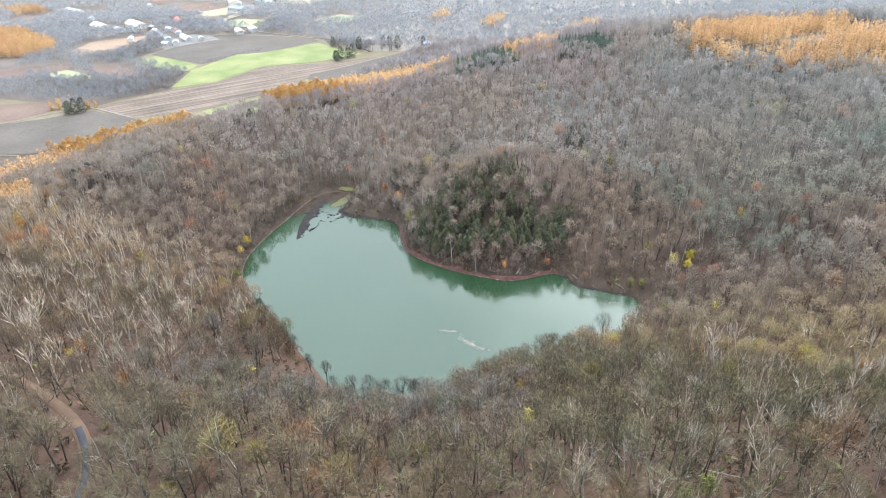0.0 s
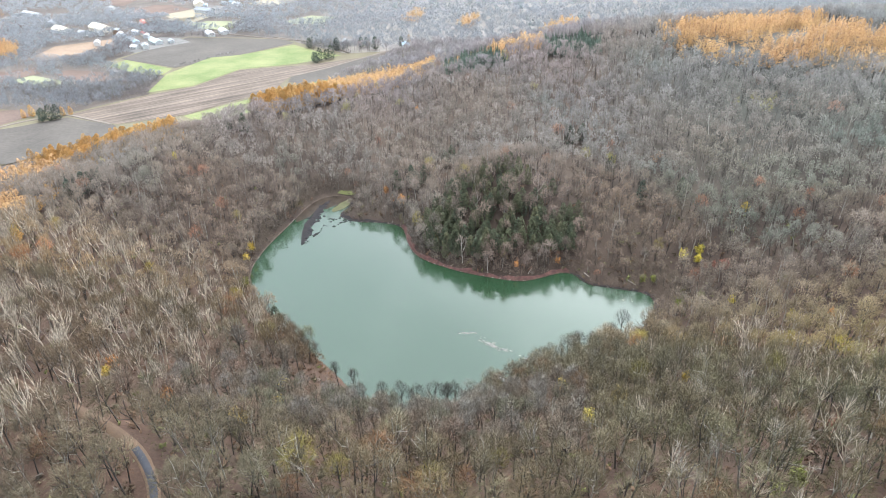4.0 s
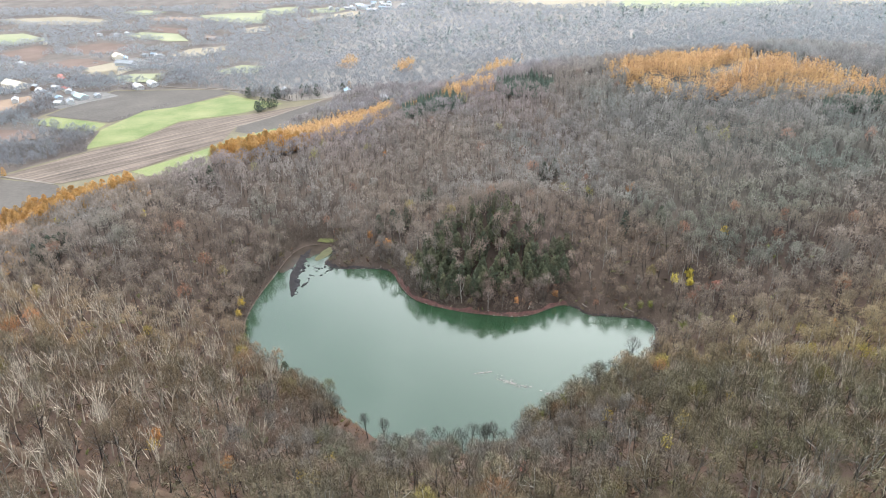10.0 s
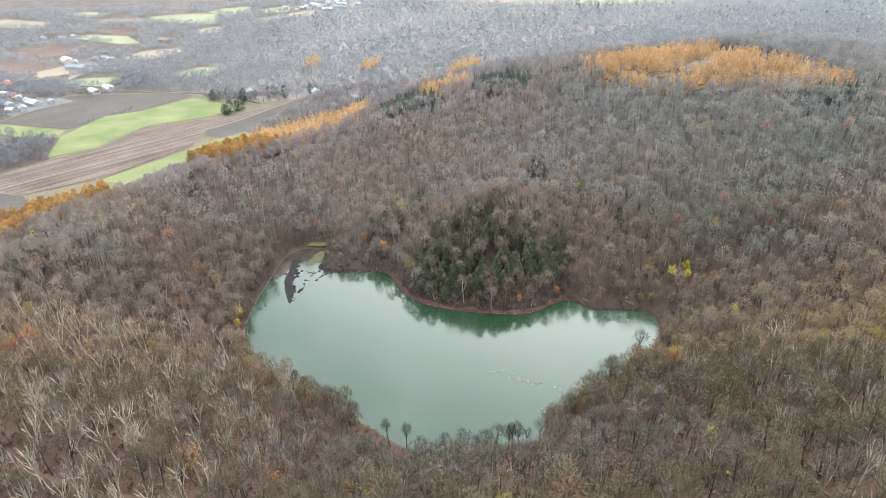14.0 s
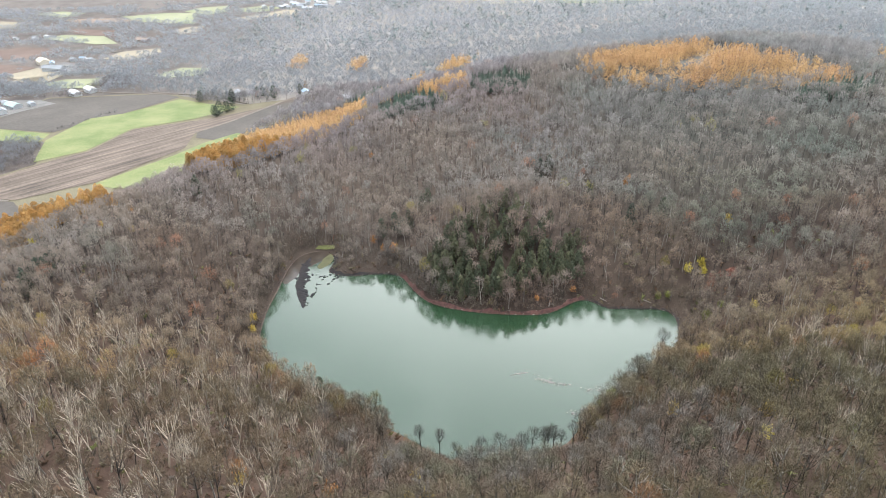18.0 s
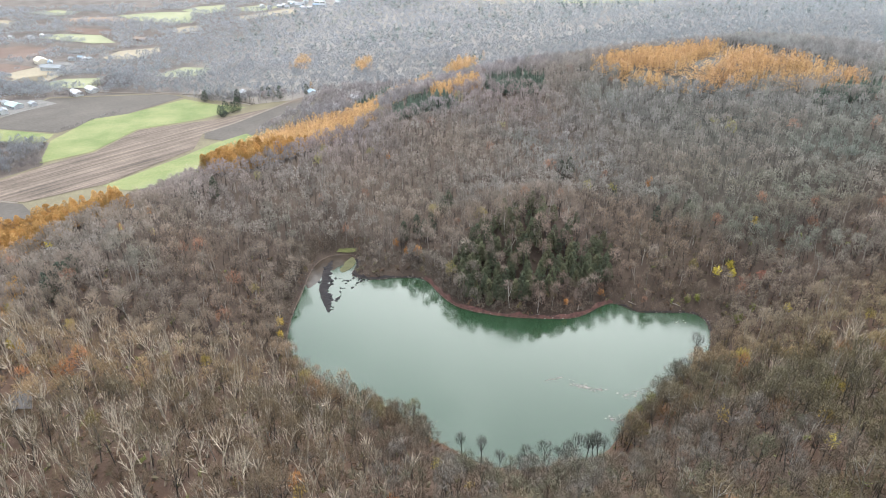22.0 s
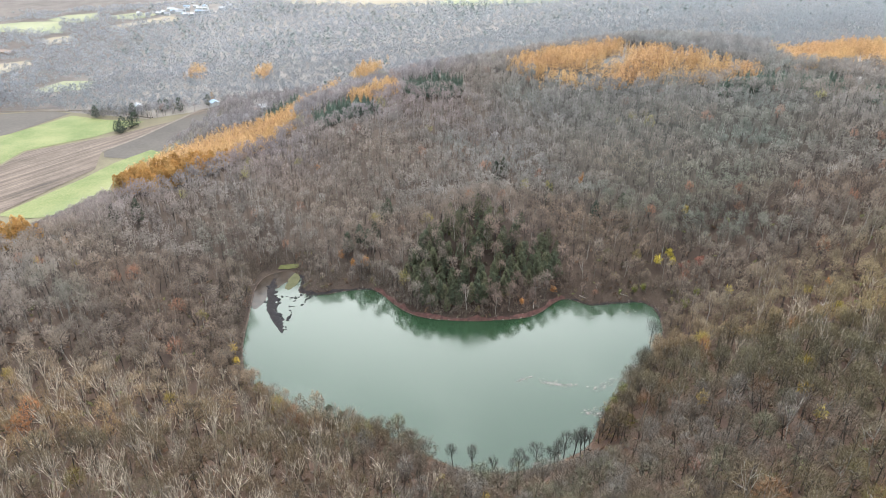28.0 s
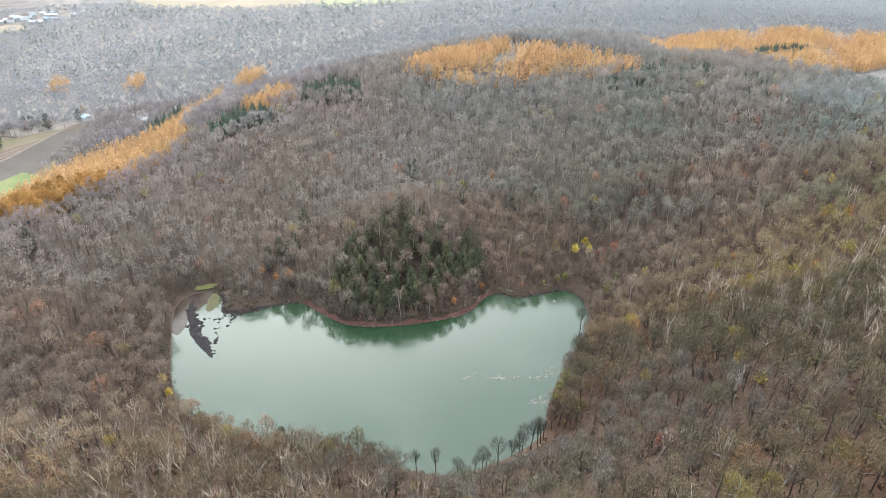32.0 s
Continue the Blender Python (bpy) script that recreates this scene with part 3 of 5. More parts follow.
def leaf_ball(seed, h, r, n, leaf):
    """A leafy bush or small tree: stems and many loose leaf clumps."""
    rng = np.random.default_rng(seed)
    wood = tube(((0, 0, -0.5), (rng.normal() * r * 0.12, rng.normal() * r * 0.12, h * 0.3), (rng.normal() * r * 0.3, rng.normal() * r * 0.3, h * 0.85)), (0.16, 0.12, 0.05), 3)
    way = rng.normal(size=(n, 3))
    way /= np.linalg.norm(way, axis=1, keepdims=True)
    lump = 0.75 + 0.25 * np.sin(way[:, :1] * 5 + seed) * np.cos(way[:, 1:2] * 4 + seed * 2)
    p = way * rng.uniform(0.45, 1.0, (n, 1)) * lump * (r, r, h * 0.42) + (0, 0, h * 0.58)
    q = p + rng.normal(size=(n, 3)) * leaf
    return wood, (sliver(p, q, leaf * rng.uniform(0.6, 1.3, n), rng, way), tri_index(n))


def scatter(name, kinds, places, wood_tint, leaf_tint, sizes, mats, seed, label, category):
    """One mesh of many plants: each place takes one of the kinds, a turn, a size and its own colour."""
    rng = np.random.default_rng(seed)
    which = rng.integers(0, len(kinds), len(places))
    turn = rng.uniform(0, 2 * math.pi, len(places))
    COS, TRIS, TINTS, SLOTS, base = [], [], [], [], 0
    for k, (wood, leaf) in enumerate(kinds):
        at = np.nonzero(which == k)[0]
        if not len(at):
            continue
        c, s = np.cos(turn[at])[:, None], np.sin(turn[at])[:, None]
        for (v, f), tint, slot in ((wood, wood_tint, 0), (leaf, leaf_tint, 1)):
            size = sizes[at][:, None]
            wide = size * (0.85 + 0.3 * ((at * 37 % 101) / 101))[:, None]
            x, y = v[None, :, 0] * wide, v[None, :, 1] * wide
            co = np.stack([x * c - y * s + places[at, 0:1], x * s + y * c + places[at, 1:2], v[None, :, 2] * size + places[at, 2:3]], 2)
            COS.append(co.reshape(-1, 3))
            TRIS.append((f[None] + (np.arange(len(at)) * len(v))[:, None, None]).reshape(-1, 3) + base)
            TINTS.append(np.repeat(tint[at], len(v), 0))
            SLOTS.append(np.full(len(at) * len(f), slot))
            base += len(at) * len(v)
    me = raw_mesh(name, np.concatenate(COS), np.concatenate(TRIS), mats, np.concatenate(TINTS), np.concatenate(SLOTS))
    return tagged(new(name, me), label, category, kind="stuff")


def jittered(x0, x1, y0, y1, step, seed):
    rng = np.random.default_rng(seed)
    gx, gy = np.meshgrid(np.arange(x0, x1, step), np.arange(y0, y1, step))
    return np.stack([gx.ravel(), gy.ravel()], 1) + rng.uniform(-0.46, 0.46, (gx.size, 2)) * step


HOUSES = []          # ground kept free of trees round buildings
LARCH_RINGS, PINE_RINGS = [], []
for ring in ([(-421, 12), (-415, 50), (-376, 105), (-320, 108), (-300, 78), (-331, 73), (-345, 25), (-400, -30), (-440, -40)],
             [(-372, -48), (-325, -62), (-305, -84), (-330, -110), (-400, -80)],
             [(-262, 126), (-268, 196), (-255, 265), (-200, 265), (-135, 290), (-120, 240), (-155, 198), (-200, 138), (-230, 112)],
             [(-262, 262), (-210, 332), (-171, 352), (-135, 388), (-102, 438), (-64, 500), (-72, 450), (-120, 330), (-128, 267), (-157, 262), (-200, 255)],
             [(86, 265), (105, 215), (170, 185), (280, 142), (298, 165), (296, 230), (262, 262), (240, 350), (170, 360), (130, 320)],
             [(-84, 240), (-62, 300), (-20, 330), (-22, 262), (-55, 248)],
             [(-132, 352), (-104, 420), (-66, 470), (-60, 490), (-98, 452), (-135, 395)],
             [(-46, 520), (-20, 600), (18, 600), (0, 548), (-30, 510)],
             [(340, 180), (395, 300), (560, 350), (690, 310), (740, 200), (560, 90), (400, 60), (430, 150)],
             [(-269, 650), (-262, 712), (-241, 702), (-238, 645)], [(-175, 605), (-160, 672), (-142, 650), (-150, 582)],
             [(-981, 526), (-953, 539), (-793, 449), (-764, 410), (-780, 375), (-860, 360), (-1000, 440)],
             [(-1161, 700), (-1116, 736), (-1049, 707), (-1083, 660)]):
    LARCH_RINGS.append(np.array(ring, float))
for ring in ([(-113, 238), (-78, 262), (-48, 240), (-48, 222), (-102, 216)], [(-18, 280), (18, 284), (38, 241), (31, 226), (-12, 241)],
             [(-157, 380), (-128, 437), (-110, 450), (-118, 414), (-145, 365)], [(234, 140), (282, 138), (300, 128), (265, 110), (229, 122)],
             [(305, 123), (335, 105), (315, 83), (292, 100)], [(334, 83), (357, 53), (340, 38), (318, 60)], [(470, 199), (570, 194), (517, 161), (449, 165)]):
    PINE_RINGS.append(np.array(ring, float))


def within_any(p, rings):
    hit = np.zeros(len(p), bool)
    for ring in rings:
        hit |= inside(p[:, 0], p[:, 1], ring)
    return hit


def off_line(p, line, gap):
    bad = np.zeros(len(p), bool)
    for (x0, y0), (x1, y1) in zip(line[:-1], line[1:]):
        u = np.clip(((p[:, 0] - x0) * (x1 - x0) + (p[:, 1] - y0) * (y1 - y0)) / ((x1 - x0) ** 2 + (y1 - y0) ** 2), 0, 1)
        bad |= np.hypot(p[:, 0] - x0 - u * (x1 - x0), p[:, 1] - y0 - u * (y1 - y0)) < gap
    return bad


def open_ground(p, gap):
    """Where no wood grows: water, shore, fields, lane, yards, the low bushes at the near shore."""
    d = from_ring(p[:, 0], p[:, 1], RING)
    bad = (d < gap) | within_any(p, FIELD_RINGS + [FARMLAND]) | off_line(p, ROAD[2:], 2.6) | off_line(p, ROAD[4:], 3.6)
    bad |= (np.abs(p[:, 0] + 42) < 34) & (p[:, 1] < -160) & (d < 12)
    for x, y, r in HOUSES:
        bad |= np.hypot(p[:, 0] - x, p[:, 1] - y) < r
    return bad


def shy(p, sizes):
    """Only low growth between the near shore and the rim, where the slope is young."""
    d = from_ring(p[:, 0], p[:, 1], RING)
    edge = from_ring(p[:, 0], p[:, 1], FARMLAND)
    sizes = np.where((p[:, 0] < -190) & (p[:, 1] < 300), sizes * np.clip(0.12 + (np.abs(edge) - 8) / 105, 0.12, 1), sizes)
    cove = ((p[:, 0] > 34) & (p[:, 0] < 92) & (p[:, 1] > -80) & (p[:, 1] < -20)) | ((p[:, 0] > -136) & (p[:, 0] < -96) & (p[:, 1] > -10) & (p[:, 1] < 24))
    sizes = np.where(cove, np.minimum(sizes, np.maximum(0.5, 0.5 + 0.5 * (d - 4) / 18)), sizes)          # scrub round the coves
    low = (p[:, 0] > -90) & (p[:, 0] < -2) & (p[:, 1] < -155)
    return np.where(low, np.minimum(sizes, np.maximum(0.15, 0.42 * (d - 3) / 18)), sizes)


def on_land(p):
    p = np.asarray(p, float)
    return np.column_stack([p, height(p[:, 0], p[:, 1])])


def wood_colours(p, seed):
    """Twig and bark colours that drift over the hillside between brown, mauve-brown, grey and olive."""
    rng = np.random.default_rng(seed)
    n = len(p)
    a, b, c = wander(p, 70, 1.0)[:, None], wander(p, 45, 4.0)[:, None], wander(p, 120, 2.2)[:, None]
    brown, grey, olive, mauve = (np.array(k) for k in ((0.184, 0.147, 0.114), (0.177, 0.167, 0.152), (0.146, 0.150, 0.114), (0.188, 0.150, 0.145)))
    t = brown + (grey - brown) * np.clip(0.42 + 0.6 * a, 0, 1) + (olive - brown) * np.clip(b - 0.6 + 1.1 * np.clip((p[:, :1] - 20) / 100, 0, 0.95) * np.clip((p[:, 1:2] + 150) / 90, 0.3, 1) * (1 - 0.55 * np.clip((p[:, 1:2] - 10) / 80, 0, 1)), 0, 1) * 0.8 + (mauve - brown) * np.clip(c + np.clip((p[:, 1:2] - 20) / 150, 0, 1) - 1.5 * np.clip((p[:, :1] - 20) / 110, 0, 1), 0, 1) * 0.8
    east = np.clip((p[:, :1] - 10) / 150, 0, 1) * np.clip((p[:, 1:2] + 150) / 120, 0, 1) + 0.12 * np.clip(p[:, 1:2] / 150, 0, 1)
    t = t * (1 + east * np.array((-0.045, 0.0, 0.035)))          # less red, bluer to the east and up the hill
    dice = rng.random((n, 1)) * (1 + 2.5 * np.clip((np.hypot(p[:, :1] + 45, p[:, 1:2] + 395) - 330) / 100, 0, 1))
    t = np.where(dice < 0.035, np.array((0.23, 0.135, 0.095)), t)
    t = np.where((dice > 0.04) & (dice < 0.10), np.array((0.205, 0.188, 0.165)), t)
    t = np.where((dice > 0.10) & (dice < 0.125), np.array((0.21, 0.19, 0.075)), t)
    haze = np.clip((np.hypot(p[:, :1] + 45, p[:, 1:2] + 395) - 420) / 350, 0, 1) * 0.5          # distance haze mixed into the colour: greyer away from the lake
    t = t * (1 - haze) + np.array((0.188, 0.184, 0.186)) * haze
    wide = 0.30 - 0.04 * np.clip((np.hypot(p[:, :1] + 45, p[:, 1:2] + 395) - 280) / 120, 0, 1)
    # yellower crowns near the rim, darkened towards its right
    leaf = t * (1 + wide * rng.uniform(-1, 1, (n, 1))) * (1 + np.clip((70 + p[:, 1:2]) / -80, 0, 1) * (np.array((0.12, 0.0, -0.30)) + np.clip((p[:, :1] + 40) / 140, 0, 1) * np.array((-0.16, -0.07, -0.09))))
    wood = np.where(rng.random((n, 1)) < 0.25, np.array((0.27, 0.25, 0.22)), np.array((0.055, 0.048, 0.043))) * rng.uniform(0.7, 1.2, (n, 1))
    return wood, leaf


def plant(name, label, category, group, kinds, places, sizes, mats, seed, label_of=None):
    """Separate trees, each a thing with trunk and crown; kinds are ((wood, leaf), wood colour, leaf colour)."""
    rng = np.random.default_rng(seed)
    first = {}
    for k, (at, size) in enumerate(zip(places, sizes)):
        j = int(rng.integers(0, len(kinds)))
        m = Matrix.Translation(at) @ Matrix.Rotation(rng.uniform(0, 6.28), 4, "Z") @ Matrix.Rotation(rng.uniform(-0.2, 0.2) if name == "birch" else 0.0, 4, "X") @ Matrix.Diagonal((size, size, size, 1))
        if j not in first:
            (wood, leaf), bark, foliage = kinds[j]
            ob = new(name)
            for part_name, (v, f), colour, mat in (("trunk", wood, bark, mats[0]), ("crown", leaf, foliage, mats[1])):
                child = new(part_name, raw_mesh(part_name, v, f, [mat], np.tile(colour, (len(v), 1))))
                child.parent = ob
            ob.matrix_basis = m
            tagged(ob, label, category, group)
            first[j] = (ob, size)
        else:
            ob, base = first[j]
            copy_thing(ob, m @ Matrix.Diagonal((1 / base, 1 / base, 1 / base, 1)))


# ---- the woods ----
NEAR = [bare_tree(100 + k, 17 + k % 3 * 1.5, 3.9 + (k % 4) * 0.4, 7 + k % 3, 26, 460, 0.108, thick=1.15) for k in range(8)]
MID = [bare_tree(200 + k, 16 + k % 3 * 1.5, 3.5 + (k % 4) * 0.4, 4, 14, 200, 0.24, low=0.02) for k in range(8)]
FAR_BRUSH = [bare_tree(340 + k, 15, 5.6, 0, 6, 78, 0.6, low=0.22) for k in range(4)]
HILL = [bare_tree(250 + k, 16 + k % 3 * 1.5, 3.5 + (k % 4) * 0.4, 1, 8, 86, 0.52, low=0.03) for k in range(8)]
FAR = [bare_tree(300 + k, 14 + k % 3, 6.8, 0, 7, 30, 1.55, low=0.12) for k in range(5)]
BIRCH = [bare_tree(350 + k, 20, 3.8 + 0.5 * (k % 3), 6 + k % 3, 14, 120, 0.10, lean=2.0 * (k % 3 - 1), rise=0.45 + 0.1 * (k % 4), thick=1.4) for k in range(7)]
YOUNG = [bare_tree(330 + k, 15, 4.6, 0, 7, 40, 0.75, low=0.3) for k in range(4)]
SNAG = [bare_tree(380 + k, 17, 3.2 + 0.5 * k, 8, 24, 340, 0.085, rise=0.3, thick=1.3) for k in range(4)]
PINE = [needle_tree(420 + k, 16 + k % 3, 3.3, 10, 8, 0.3, 0.35, 0.6) for k in range(4)]
LARCHES = [larch(400 + k, 15 + k % 3 * 1.5, 4.1, 420, 0.95, 0.42) for k in range(4)]
BUSH = [leaf_ball(450 + k, 1.8, 1.7, 10, 0.85) for k in range(4)]

# yards, buildings and a few bright bushes keep their ground free
for x, y, r in ((-765, 595, 34), (-831, 584, 26), (-772, 559, 18), (-715, 641, 22), (-603, 502, 22), (-544, 561, 22), (-535, 575, 20), (-719, 824, 26),
                (-666, 752, 30), (-635, 824, 24), (-672, 837, 20), (-612, 1012, 24), (-880, 1100, 40), (-616, 470, 20), (-690, 550, 30), (-308, 502, 12),
                (-216, 480, 12), (-157, 430, 12), (-320, 1330, 70), (-250, -176, 9), (-625, 520, 30), (-1004, 720, 26), (99, -42, 7), (110, -50, 6), (-132, -236, 4)):
    HOUSES.append((x, y, r))

p = jittered(-470, 420, -330, 470, 6.6, 11)
p = p[~open_ground(p, 3.5) & ~within_any(p, LARCH_RINGS) & ~within_any(p, PINE_RINGS)]
eye_far = np.hypot(p[:, 0] + 45, p[:, 1] + 395)
side = np.degrees(np.arctan2(p[:, 0] + 45, p[:, 1] + 395))
seen = (side > -57) & (side < 62)
p, eye_far = p[seen], eye_far[seen]
rng = np.random.default_rng(5)
KNOLL = np.array([(-64, -36), (-68, -8), (-50, 14), (-15, 10), (20, 8), (36, -5), (30, -30), (5, -40), (-25, -46), (-50, -46)], float)
knoll = inside(p[:, 0], p[:, 1], KNOLL)
thin = knoll & (rng.random(len(p)) < 0.4 - 0.012 * (p[:, 1] + 18))
more = jittered(-72, 40, -50, 18, 4.2, 14)
more = more[inside(more[:, 0], more[:, 1], KNOLL) & (from_ring(more[:, 0], more[:, 1], RING) > 5) & (rng.random(len(more)) < 0.42 - 0.010 * (more[:, 1] + 18) - 0.004 * more[:, 0])]
conifer_spots = rng.permutation(np.concatenate([p[thin], more]))[:300]
p, eye_far = p[~thin], eye_far[~thin]
birchy = (rng.random(len(p)) < 0.5) & (p[:, 0] < -115 + 25 * wander(p, 40, 3)) & (p[:, 1] < -95) & (p[:, 0] > -290)
birchy |= (rng.random(len(p)) < 0.26) & (p[:, 0] > 55) & (p[:, 1] < -130)
birch_spots = p[birchy]
p, eye_far = p[~birchy], eye_far[~birchy]
front = np.nonzero((p[:, 0] > -120) & (p[:, 0] < 40) & (p[:, 1] > -262) & (p[:, 1] < -172))[0][:290]
single = p[front]
keep = np.ones(len(p), bool)
keep[front] = False
p, eye_far = p[keep], eye_far[keep]
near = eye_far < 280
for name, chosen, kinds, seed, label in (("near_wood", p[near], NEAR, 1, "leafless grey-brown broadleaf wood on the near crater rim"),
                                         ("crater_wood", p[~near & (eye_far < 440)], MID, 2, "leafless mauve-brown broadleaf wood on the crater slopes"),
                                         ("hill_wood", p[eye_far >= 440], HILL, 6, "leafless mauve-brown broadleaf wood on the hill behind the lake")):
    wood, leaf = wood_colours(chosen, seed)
    # haze painted by band: crowns darkened near, lightened on the hill
    haze_tone = {"near_wood": 0.53, "crater_wood": 0.98, "hill_wood": 1.5}[name]
    scatter(name, kinds, on_land(chosen), wood * (1.35 if name == "hill_wood" else 1), leaf * haze_tone * ((1.065, 0.98, 0.93) if name == "crater_wood" else (1, 1, 1)), shy(chosen, rng.uniform(0.78, 1.22, len(chosen))), [M_WOOD, M_WOOD if name == "near_wood" else M_TWIG], seed, label, "woodland")

p = jittered(-1500, 1700, 120, 1450, 10.8, 13)
p = np.concatenate([p[(np.abs(p[:, 0]) > 1000) | (p[:, 1] > 700)], jittered(-1000, 1000, 120, 700, 8.4, 12)])
core = (p[:, 0] > -470) & (p[:, 0] < 420) & (p[:, 1] < 470)
side = np.abs(np.degrees(np.arctan2(p[:, 0] + 45, p[:, 1] + 395)) + 4)
p = p[~core & (side < 58)]
p = p[~open_ground(p, 4) & ~within_any(p, LARCH_RINGS) & ~within_any(p, PINE_RINGS)]
p = p[(wander(p, 110, 5) > -0.6) | (p[:, 0] > -430)]
green = (rng.random(len(p)) < np.clip(0.02 + 0.22 * (p[:, 1] > 760) * (0.5 + wander(p, 90, 7)), 0, 0.3)) & (p[:, 0] > -420)
far_green, p = p[green], p[~green]
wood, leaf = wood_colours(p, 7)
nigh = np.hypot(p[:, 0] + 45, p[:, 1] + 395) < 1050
haze_tone = np.interp(np.hypot(p[:, 0] + 45, p[:, 1] + 395), (600, 1500), (1.2, 1.95))[:, None]          # stands in for haze: crowns lightened farther out
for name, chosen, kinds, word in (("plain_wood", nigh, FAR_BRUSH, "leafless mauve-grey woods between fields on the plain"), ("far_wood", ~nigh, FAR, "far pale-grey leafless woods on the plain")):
    # a pale blue-grey added to every crown for the same haze
    scatter(name, kinds, on_land(p[chosen]), wood[chosen], ((leaf * 0.35 + np.array((0.120, 0.132, 0.142))) * haze_tone)[chosen],
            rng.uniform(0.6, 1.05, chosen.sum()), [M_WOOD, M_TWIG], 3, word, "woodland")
FAR_PINE = [larch(430 + k, 13, 3.6, 14, 3.0, 0.5) for k in range(3)]
# far conifers paled and blued, distance haze in their colour
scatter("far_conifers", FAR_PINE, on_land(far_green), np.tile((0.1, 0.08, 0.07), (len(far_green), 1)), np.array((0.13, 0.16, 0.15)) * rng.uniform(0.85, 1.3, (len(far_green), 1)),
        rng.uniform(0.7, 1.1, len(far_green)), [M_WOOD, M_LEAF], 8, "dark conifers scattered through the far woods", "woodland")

p = jittered(-1170, 760, -120, 740, 5.6, 21)
p = p[within_any(p, LARCH_RINGS) & ~within_any(p, PINE_RINGS) & ~within_any(p, FIELD_RINGS + [FARMLAND])]
row = np.nonzero((p[:, 0] > -420) & (p[:, 0] < -125) & (p[:, 1] > 30) & (p[:, 1] < 280))[0][:300]
stay = np.ones(len(p), bool)
stay[row] = False
lead, p = p[row], p[stay]
p = p[(wander(p, 24, 6) > -0.3) | (p[:, 0] < 0)]
p = p[(rng.random(len(p)) < 0.45) | (p[:, 1] < 575)]
gold = np.array((0.49, 0.315, 0.155)) * rng.uniform(0.8, 1.2, (len(p), 1)) * (1 + wander(p, 22, 3)[:, None] * (0.06, 0.10, 0.05))
LARCH_FAR = [larch(410 + k, 16 + k % 3, 4.0, 90, 1.3, 0.48) for k in range(4)]
scatter("larch_wood", LARCH_FAR, on_land(p), np.tile((0.16, 0.11, 0.08), (len(p), 1)), gold, rng.uniform(0.65, 1.0, len(p)), [M_WOOD, M_NEEDLE], 4,
        "plantation of golden autumn larches", "woodland")
plant("larch", "golden autumn larch in a shelter belt beside the fields", "larch", "larches of the shelter belt",
      [(k, (0.16, 0.11, 0.08), c) for k, c in zip(LARCHES, ((0.38, 0.215, 0.072), (0.34, 0.19, 0.062), (0.39, 0.235, 0.085), (0.30, 0.18, 0.06)))],
      on_land(lead), rng.uniform(0.8, 1.15, len(lead)), [M_WOOD, M_NEEDLE], 31)

p = jittered(-160, 600, 30, 460, 5.0, 22)
p = p[within_any(p, PINE_RINGS)]
scatter("pine_wood", PINE, on_land(p), np.tile((0.1, 0.075, 0.06), (len(p), 1)), np.array((0.060, 0.082, 0.060)) * rng.uniform(0.75, 1.3, (len(p), 1)),
        rng.uniform(0.6, 0.95, len(p)), [M_WOOD, M_LEAF], 9, "dense dark-green belts of young conifers", "woodland")

p = jittered(-190, 125, -195, 70, 2.2, 24)
d = from_ring(p[:, 0], p[:, 1], RING)
p = p[(d > 0.1 + 1.6 * ((p[:, 1] > -62) & (p[:, 0] < 30))) & (d < np.where(p[:, 1] > -75, 18, 9)) & ~within_any(p, FIELD_RINGS)]
wood, leaf = wood_colours(p, 17)
scatter("shore_brush", YOUNG, on_land(p), wood, leaf * (0.8, 0.74, 0.68), shy(p, np.ones(len(p))).clip(0.45, 1) * np.where((np.abs(p[:, 0] + 40) < 36) & (p[:, 1] < -145), 0.5, 1.0) * rng.uniform(0.28, 0.66, len(p)), [M_WOOD, M_WOOD], 12, "leafless grey-brown brush along the lake shore", "brush")
p = jittered(-290, 190, -330, -95, 5.0, 26)
p = p[~open_ground(p, 4) & (np.hypot(p[:, 0] + 45, p[:, 1] + 395) < 300)]
wood, leaf = wood_colours(p, 18)
scatter("saplings", YOUNG, on_land(p), wood, leaf * 0.6, shy(p, rng.uniform(0.2, 0.45, len(p))), [M_WOOD, M_WOOD], 13, "leafless brown saplings between the near trees", "brush")

# the wood goes on over the outer slope below the camera
p = jittered(-330, 260, -520, -331, 7.2, 28)
p = p[~off_line(p, ROAD, 3.6)]
wood, leaf = wood_colours(p, 20)
scatter("rim_wood", HILL, on_land(p), wood, leaf * 0.7, rng.uniform(0.75, 1.1, len(p)), [M_WOOD, M_WOOD], 15, "leafless grey-brown broadleaf wood on the outer slope", "woodland")

BRUSH_RINGS = [np.array(k, float) for k in ([(-640, 240), (-563, 228), (-497, 206), (-450, 250), (-466, 308), (-500, 330), (-524, 318), (-528, 268), (-629, 290)],
               [(-384, 482), (-361, 463), (-338, 470), (-296, 458), (-290, 500), (-350, 512)], [(-590, 540), (-548, 512), (-520, 512), (-522, 545), (-560, 556)],
               [(-650, 372), (-608, 376), (-612, 450), (-625, 480), (-700, 520), (-760, 470)], [(-550, 600), (-505, 580), (-470, 610), (-510, 650), (-545, 660)],
               [(-700, 600), (-640, 570), (-600, 590), (-640, 640), (-690, 660)])]
p = jittered(-770, -280, 200, 670, 4.6, 27)
p = p[within_any(p, BRUSH_RINGS) & ~within_any(p, FIELD_RINGS)]
for x, y, r in HOUSES:
    p = p[np.hypot(p[:, 0] - x, p[:, 1] - y) > r * 0.6]
hedge = np.linspace((-490, 372), (-446, 450), 26) + rng.normal(size=(26, 2)) * 1.5
p = np.concatenate([p, hedge])
wood, leaf = wood_colours(p, 19)
